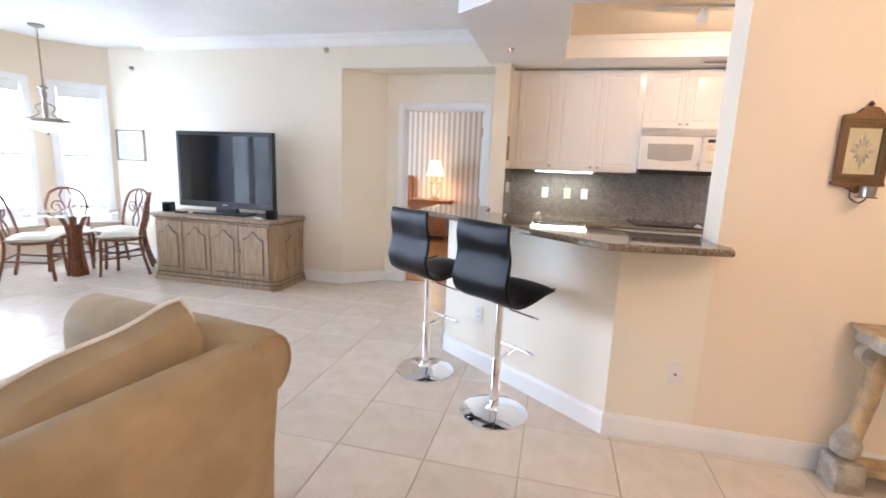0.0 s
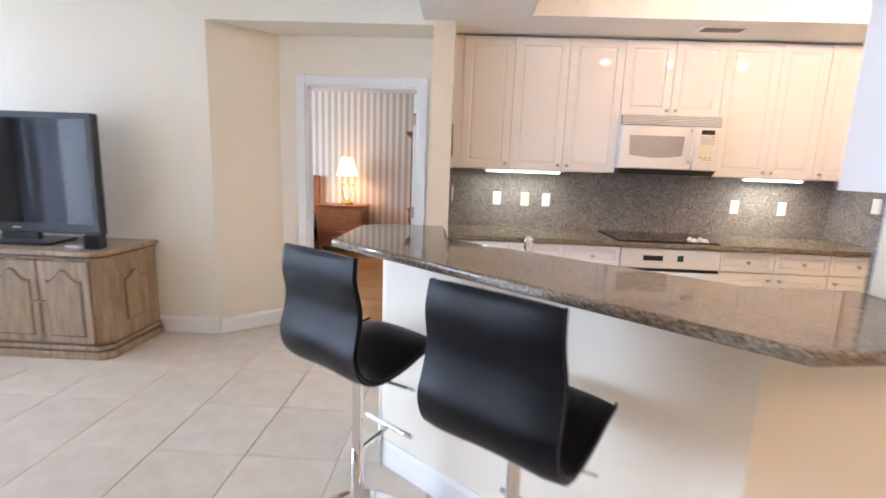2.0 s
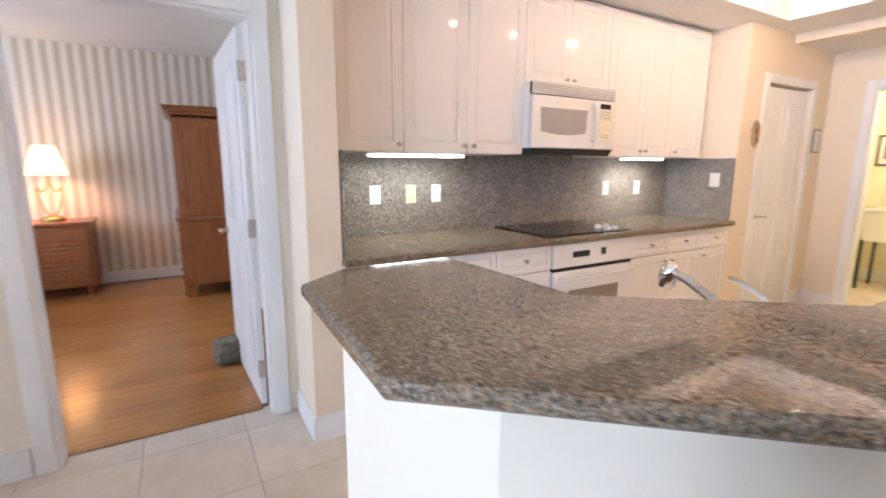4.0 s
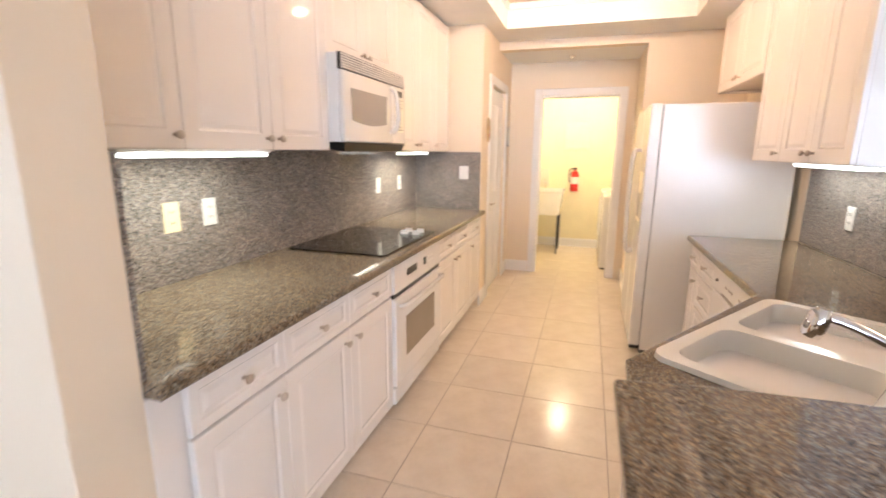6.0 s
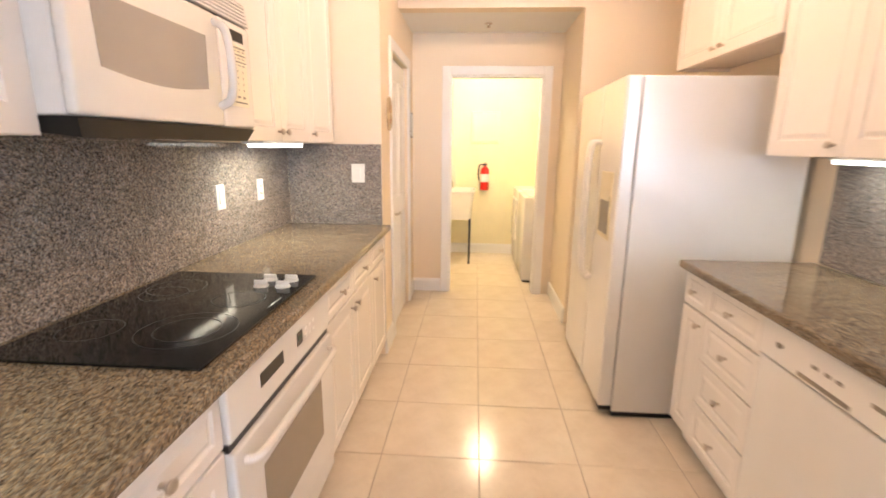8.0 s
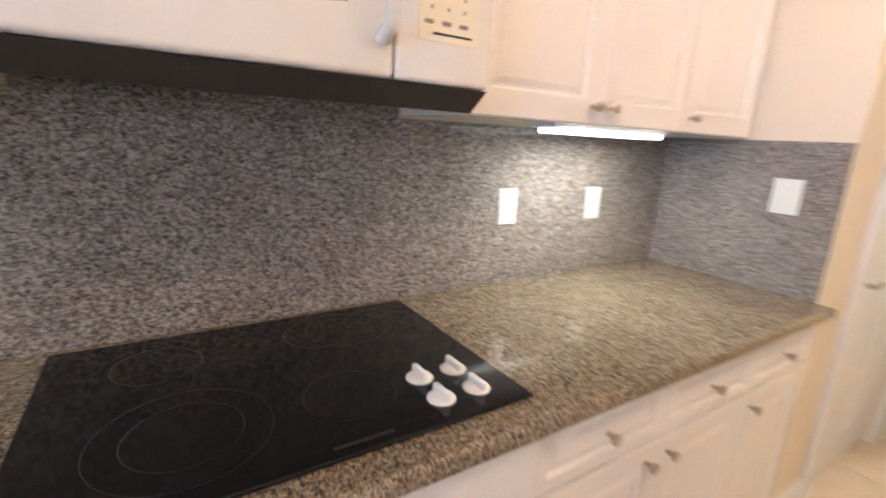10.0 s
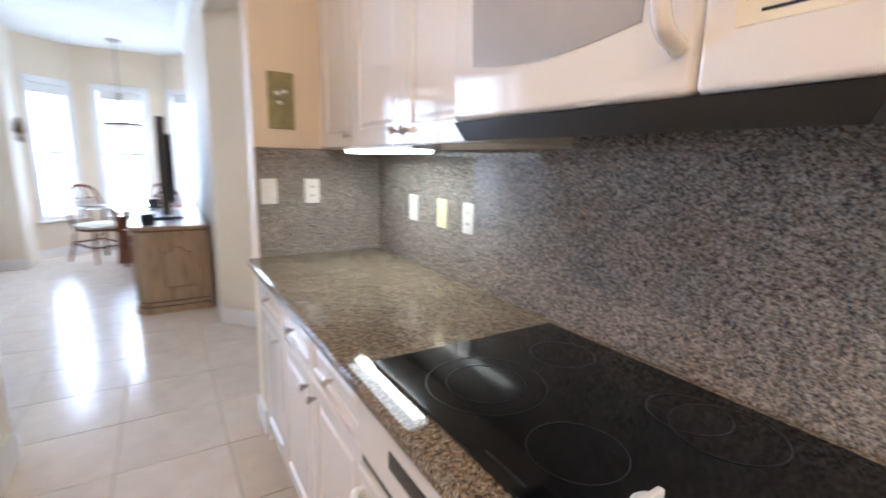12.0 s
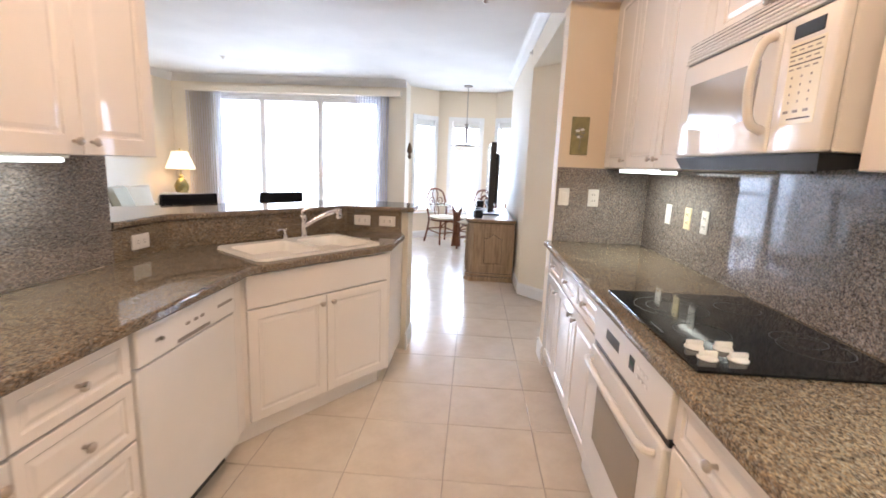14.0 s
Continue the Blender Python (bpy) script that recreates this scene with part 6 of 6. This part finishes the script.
trk = thing("track_light", "white ceiling track with two lit spot lamps", "light", pose(1.75, 4.62, 0))
part("track", box(B(), -0.75, 1.05, -0.02, 0.02, TRAY_Z - 0.025, TRAY_Z - 0.0015, 0.003), PLATE, trk)
for x, tx in ((-0.42, 20), (0.23, -15), (0.95, 15)):
    hd = part("spot_head", lathe(B(), [(0.012, 0.11), (0.03, 0.10), (0.04, 0.05), (0.045, 0.0), (0.040, 0.0), (0.036, 0.03)], 20, pose(x, 0.0, TRAY_Z - 0.125, tx)), PLATE, trk, "white lamp head", True)
    part("bulb", lathe(B(), [(0.036, 0.028), (0.030, 0.006), (0.001, 0.002)], 18, pose(x, 0.0, TRAY_Z - 0.125, tx)), BULB, hd, "glowing bulb", True)
    part("stem", tube(B(), [(x, 0, TRAY_Z - 0.024), (x, 0, TRAY_Z - 0.04)], 0.008, 8), PLATE, hd)

cv = thing("ceiling_vent", "white slatted air vent in the kitchen ceiling", "vent", pose(1.75, 5.52, SOFFIT_Z))
part("frame", prism(B(), [(-0.17, -0.08), (0.17, -0.08), (0.17, 0.08), (-0.17, 0.08)], -0.008, -0.001, 0, ([(-0.145, -0.055), (0.145, -0.055), (0.145, 0.055), (-0.145, 0.055)],)), PLATE, cv)
for i in range(8):
    part("slat", box(B(), -0.145, 0.145, -0.053 + i * 0.0135, -0.046 + i * 0.0135, -0.007, -0.001), PEWTER, cv)


def sprinkler(m):
    t = thing("sprinkler", "small chrome fire sprinkler head", "sprinkler", m, "sprinklers")
    part("rosette", lathe(B(), [(0.032, 0.0), (0.030, 0.006), (0.012, 0.010), (0.010, 0.028), (0.020, 0.030), (0.001, 0.033)], 16), NICKEL, t, "", True)


sprinkler(pose(-0.12, 4.92, SOFFIT_Z - 0.001, 180))
sprinkler(pose(-2.21, TV_Y - 0.001, 2.63, 90))
sprinkler(pose(-5.15, 5.749, 2.52, 90))
sprinkler(pose(4.32, 4.80, 2.401, 180))
sprinkler(pose(-3.5, 1.32, CEIL_Z - 0.001, 180))

# ---------------------------------------------------------------- bedroom
ns = thing("nightstand", "cherry wood nightstand with three drawers", "nightstand", pose(-2.40, 9.22, 0))
part("body", box(B(), 0, 0.76, 0.02, 0.46, 0.09, 0.74), WOOD, ns)
part("top", box(B(), -0.025, 0.785, -0.02, 0.47, 0.74, 0.77, 0.008, 2), WOOD, ns)
for i in range(3):
    d = part("drawer", panel(B(), 0.03, 0.73, 0.11 + 0.21 * i, 0.30 + 0.21 * i, 0.0, 0.02, 0.025), WOOD, ns)
    for x in (0.22, 0.54):
        part("knob", lathe(B(), [(0.006, 0), (0.014, 0.014), (0.001, 0.02)], 10, pose(x, 0.0, 0.205 + 0.21 * i, 90)), WOOD, d, "", True)
for x in (0.05, 0.71):
    for y in (0.05, 0.42):
        part("foot", lathe(B(), [(0.02, 0.001), (0.035, 0.05), (0.03, 0.09)], 12, Matrix.Translation((x, y, 0))), WOOD, ns, "", True)
bl = thing("bedside_lamp", "lit bedside lamp with an openwork base", "lamp", pose(-1.95, 9.42, 0.771))
part("foot", lathe(B(), [(0.10, 0.0), (0.10, 0.03), (0.07, 0.05), (0.03, 0.06)], 20), BRASS, bl, "", True)
for sx in (-1, 1):
    part("scroll", tube(B(), smooth_line([(0, 0, 0.05), (sx * 0.05, 0, 0.10), (sx * 0.085, 0, 0.22), (sx * 0.10, 0, 0.34), (sx * 0.05, 0, 0.30), (sx * 0.02, 0, 0.36), (0, 0, 0.40)], 5), 0.010, 8), BRASS, bl, "", True)
part("stem", tube(B(), [(0, 0, 0.38), (0, 0, 0.60)], 0.008, 8), BRASS, bl)
part("shade", lathe(B(), [(0.17, 0.47), (0.13, 0.62), (0.085, 0.76)], 28, None, False), SHADEB, bl, "glowing cream shade", True)
bed = thing("bed", "wooden bed with a tall headboard and pale cover", "bed", pose(-4.1, 7.7, 0))
part("headboard", box(B(), 0, 1.62, 1.94, 2.02, 0.10, 1.22, 0.02, 2), WOOD, bed)
part("mattress", box(B(), 0.03, 1.59, 0.0, 1.93, 0.32, 0.60, 0.05, 3), SEAT, bed, "pale bed cover", True)
part("side_rail", box(B(), 0.0, 1.62, 0.0, 1.94, 0.16, 0.32, 0.01), WOOD, bed)
for x in (0.04, 1.58):
    part("leg", box(B(), x - 0.03, x + 0.03, 0.02, 0.08, 0.001, 0.16), WOOD, bed)
    part("post", box(B(), x - 0.035, x + 0.035, 1.945, 2.015, 0.001, 0.10), WOOD, bed)

ar = thing("armoire", "tall cherry wood armoire with moulded cornice", "wardrobe", pose(-0.84, 8.60, 0))
part("lower_case", box(B(), 0.0, 0.56, 0.0, 1.05, 0.13, 0.80), WOOD, ar)
part("upper_case", box(B(), 0.02, 0.56, 0.02, 1.03, 0.80, 1.83), WOOD, ar)
part("waist_moulding", box(B(), -0.02, 0.56, -0.02, 1.07, 0.79, 0.825, 0.010, 2), WOOD, ar)
bm = B()
for o, z0, z1 in ((0.0, 1.80, 1.83), (0.03, 1.83, 1.86), (0.06, 1.86, 1.895), (0.075, 1.895, 1.91)):
    box(bm, 0.02 - o, 0.56, 0.02 - o, 1.03 + o, z0, z1, 0.006)
part("cornice", bm, WOOD, ar)
part("side_panel", panel(B(), 0.05, 0.53, 0.86, 1.77, 0.012, 0.008, 0.05), WOOD, ar)
for x, y in ((0.06, 0.06), (0.50, 0.06), (0.06, 0.99), (0.50, 0.99)):
    part("bracket_foot", box(B(), x - 0.06, x + 0.06, y - 0.06, y + 0.06, 0.001, 0.13, 0.02), WOOD, ar)
for i in range(3):
    d = B()
    panel(d, 0.04, 1.01, 0.16 + 0.21 * i, 0.35 + 0.21 * i, 0.0, 0.016, 0.02)
    bmesh.ops.transform(d, matrix=pose(-0.003, 1.05, 0, 0, 0, -90), verts=d.verts)
    dd_ = part("drawer", d, WOOD, ar)
    for y in (0.25, 0.80):
        part("pull", lathe(B(), [(0.006, 0), (0.016, 0.014), (0.001, 0.022)], 10, pose(-0.003, y, 0.255 + 0.21 * i, 0, -90)), BRASS, dd_, "", True)
for i in range(2):
    d = B()
    panel(d, 0.03 + 0.49 * i, 0.50 + 0.49 * i, 0.84, 1.80, 0.0, 0.018, 0.06)
    bmesh.ops.transform(d, matrix=pose(0.017, 1.04, 0, 0, 0, -90), verts=d.verts)
    part("door", d, WOOD, ar)
ds_ = thing("door_stop", "grey-green woven block holding the door open", "door stop", pose(-0.60, 6.72, 0.001, 0, 0, 20))
part("block", box(B(), -0.095, 0.095, -0.065, 0.065, 0, 0.155, 0.014, 3), STONEW, ds_, "", True)
for i in range(6):
    z = 0.012 + 0.0262 * i
    for k in range(5):
        x = -0.088 + 0.0352 * k + (0.0176 if i % 2 else 0)
        for y0, y1 in ((-0.070, -0.063), (0.063, 0.070)):
            part("weave", box(B(), x, x + 0.026, y0, y1, z, z + 0.022, 0.003), STONEW if (i + k) % 2 else PEWTER, ds_)
    for k in range(3):
        y = -0.058 + 0.04 * k
        part("weave", box(B(), -0.100, -0.093, y, y + 0.034, z, z + 0.022, 0.003), PEWTER if (i + k) % 2 else STONEW, ds_)
hg = bpy.data.objects["door_1"]
for z in (0.22, 1.02, 1.82):
    part("hinge", box(B(), -0.012, 0.012, 0.002, 0.040, z - 0.05, z + 0.05, 0.002), NICKEL, hg)

# ---------------------------------------------------------------- laundry room
tb = thing("laundry_tub", "white plastic laundry tub on dark legs", "laundry sink", pose(5.72, 4.88, 0))
bm = B()
rings = []
for s, z in ((0.86, 0.55), (1.0, 0.87), (1.04, 0.88), (1.04, 0.905), (0.95, 0.905), (0.80, 0.60)):
    rings.append([bm.verts.new((0.25 + x * s, 0.28 + y * s, z)) for x, y in rrect(0.25, 0.28, 0.04)])
for a, b in zip(rings, rings[1:]):
    for i in range(len(a)):
        bm.faces.new((a[i], a[(i + 1) % len(a)], b[(i + 1) % len(b)], b[i]))
bm.faces.new(rings[0])
bm.faces.new(rings[-1])
bmesh.ops.recalc_face_normals(bm, faces=bm.faces)
part("basin", bm, CERAM, tb, "", True)
for x in (0.05, 0.45):
    for y in (0.05, 0.51):
        part("leg", box(B(), x - 0.02, x + 0.02, y - 0.012, y + 0.012, 0.001, 0.56), BLACK, tb, "dark metal leg")
part("tap", tube(B(), smooth_line([(0.46, 0.28, 0.90), (0.46, 0.28, 1.0), (0.40, 0.28, 1.04), (0.33, 0.28, 1.0)], 4), 0.012, 8), CHROME, tb, "", True)
fx = thing("fire_extinguisher", "red fire extinguisher on the laundry wall", "fire extinguisher", pose(6.33, 4.75, 0.86))
part("cylinder", lathe(B(), [(0.05, 0.0), (0.057, 0.01), (0.057, 0.25), (0.045, 0.285), (0.018, 0.30), (0.018, 0.32)], 20), RED, fx, "", True)
part("label_band", lathe(B(), [(0.0578, 0.11), (0.0578, 0.21)], 20, None, False), PLATE, fx, "white label")
part("valve", box(B(), -0.015, 0.015, -0.03, 0.03, 0.32, 0.345, 0.004), BLACK, fx)
part("lever", box(B(), -0.05, 0.02, -0.008, 0.008, 0.35, 0.362), BLACK, fx)
part("hose", tube(B(), smooth_line([(0, 0.02, 0.335), (0, 0.07, 0.32), (0, 0.085, 0.22), (0, 0.07, 0.12)], 4), 0.009, 8), BLACK, fx, "", True)
part("bracket", box(B(), 0.05, 0.068, -0.02, 0.02, 0.05, 0.28), BLACK, fx)
bx = thing("breaker_box", "cream painted electrical panel on the laundry wall", "electrical panel", pose(6.40, 4.755, 1.66, 0, 0, -90))
part("cover", box(B(), -0.18, 0.18, -0.03, 0.0, -0.20, 0.20, 0.006), CABIN, bx)
part("lid", box(B(), -0.155, 0.155, -0.038, -0.03, -0.175, 0.175, 0.004), CABIN, bx)
picture("wall_picture", pose(6.398, 5.46, 1.55, 90, 0, -90), 0.24, 0.36, 0.025, DARKF, PAPER, ARTG, "small dark-framed print in the laundry room", 0.12, 0.2)
bd = thing("splash_board", "brown splash board behind the laundry tub", "panel", pose(6.398, 5.30, 1.05, 90, 0, -90))
part("board", box(B(), -0.17, 0.17, -0.14, 0.14, 0.0, 0.012), CABIN, bd)
for x, nm in ((5.02, "washing_machine"), (5.71, "clothes_dryer")):
    w_ = thing(nm, "white front-facing laundry machine with rear controls", "washer" if nm[0] == "w" else "dryer", pose(x, 3.68, 0))
    part("cabinet", box(B(), 0, 0.68, 0, 0.68, 0.02, 0.91, 0.012, 2), APPL, w_, "", True)
    part("lid", box(B(), 0.08, 0.60, 0.12, 0.64, 0.911, 0.925, 0.006), APPL, w_)
    part("console", box(B(), 0.0, 0.68, 0.0, 0.10, 0.911, 1.05, 0.02, 2), APPL, w_)
    part("base", box(B(), 0.02, 0.66, 0.02, 0.66, 0.001, 0.02), BLACK, w_)
    for k in range(2):
        part("dial", lathe(B(), [(0.03, 0), (0.026, 0.02), (0.001, 0.022)], 14, pose(0.2 + 0.28 * k, 0.10, 0.985, -90)), PEWTER, w_, "", True)
    if nm[0] == "c":
        part("dryer_door", box(B(), 0.10, 0.58, 0.681, 0.70, 0.30, 0.80, 0.015, 2), APPL, w_)

# ---------------------------------------------------------------- floors, piece by piece
setting("floor", box(B(), -6.2, 6.5, LEFT_Y - 0.1, 6.0, -0.10, -0.003), GROUT, "recessed sandy grout bed under the tiles", "floor")
fl = bpy.data.objects["floor"]
PIT = 0.4575


def slab_mesh(name, lx, ly, th, bev, material):
    bm = box(B(), -lx / 2, lx / 2, -ly / 2, ly / 2, -th, 0.0)
    top = [e for e in bm.edges if e.verts[0].co.z > -1e-6 and e.verts[1].co.z > -1e-6]
    bmesh.ops.bevel(bm, geom=top, offset=bev, segments=1, affect="EDGES")
    me = bpy.data.meshes.new(name)
    bm.to_mesh(me)
    bm.free()
    me.materials.append(material)
    return me


tile_me = slab_mesh("tile", PIT - 0.005, PIT - 0.005, 0.02, 0.0015, TILE)
far = B()
cells = []
for i in range(-18, 12):
    for j in range(-12, 4):
        x, y = 1.667 + (i + 0.5) * PIT, 4.828 + (j + 0.5) * PIT
        if y > 5.9 or y < LEFT_Y or x > 6.5 or x < -6.2:
            continue
        cells.append((math.hypot(max(0, x - 3.4, -3.2 - x), max(0, y - 6, 2.0 - y)), x, y))
cells.sort()
for k, (d, x, y) in enumerate(cells):
    if k < 300:
        ob = new("tile", tile_me)
        ob.parent = fl
        ob.location = (x, y, random.uniform(-0.0004, 0.0004))
    else:
        box(far, x - PIT / 2 + 0.0025, x + PIT / 2 - 0.0025, y - PIT / 2 + 0.0025, y + PIT / 2 - 0.0025, -0.02, 0.0)
ft = part("far_tiles", far, TILE, fl, "cream glazed floor tiles")
ft["kind"] = "stuff"
setting("floor_bedroom", box(B(), -4.5, -0.22, 5.95, 9.75, -0.10, -0.003), PINED, "dark gap under the wooden floorboards", "floor")
fb = bpy.data.objects["floor_bedroom"]
plank_me = slab_mesh("plank", 1.20, 0.127, 0.02, 0.001, WOODF)
for i in range(29):
    x = -4.49
    for j in range(5):
        ln = (1.20, 0.45, 0.85)[i % 3] if j == 0 else min(1.20, -0.23 - x)
        if ln < 0.1:
            break
        ob = new("plank", plank_me)
        ob.parent = fb
        ob.location, ob.scale = (x + ln / 2, 6.032 + i * 0.1275, 0.0), ((ln - 0.001) / 1.20, 1, 1)
        x += ln
alc_me = slab_mesh("tile", PIT - 0.005, 0.205, 0.02, 0.0015, TILE)
for i in range(-8, -3):
    ob = new("tile", alc_me)
    ob.parent = fl
    ob.location = (1.667 + (i + 0.5) * PIT, 5.848, 0.0)
bm = box(B(), -1.385, -0.515, 5.92, 5.965, 0.001, 0.010, 0.003)
setting("trim_threshold", bm, WOODF, "wooden threshold strip", "threshold")
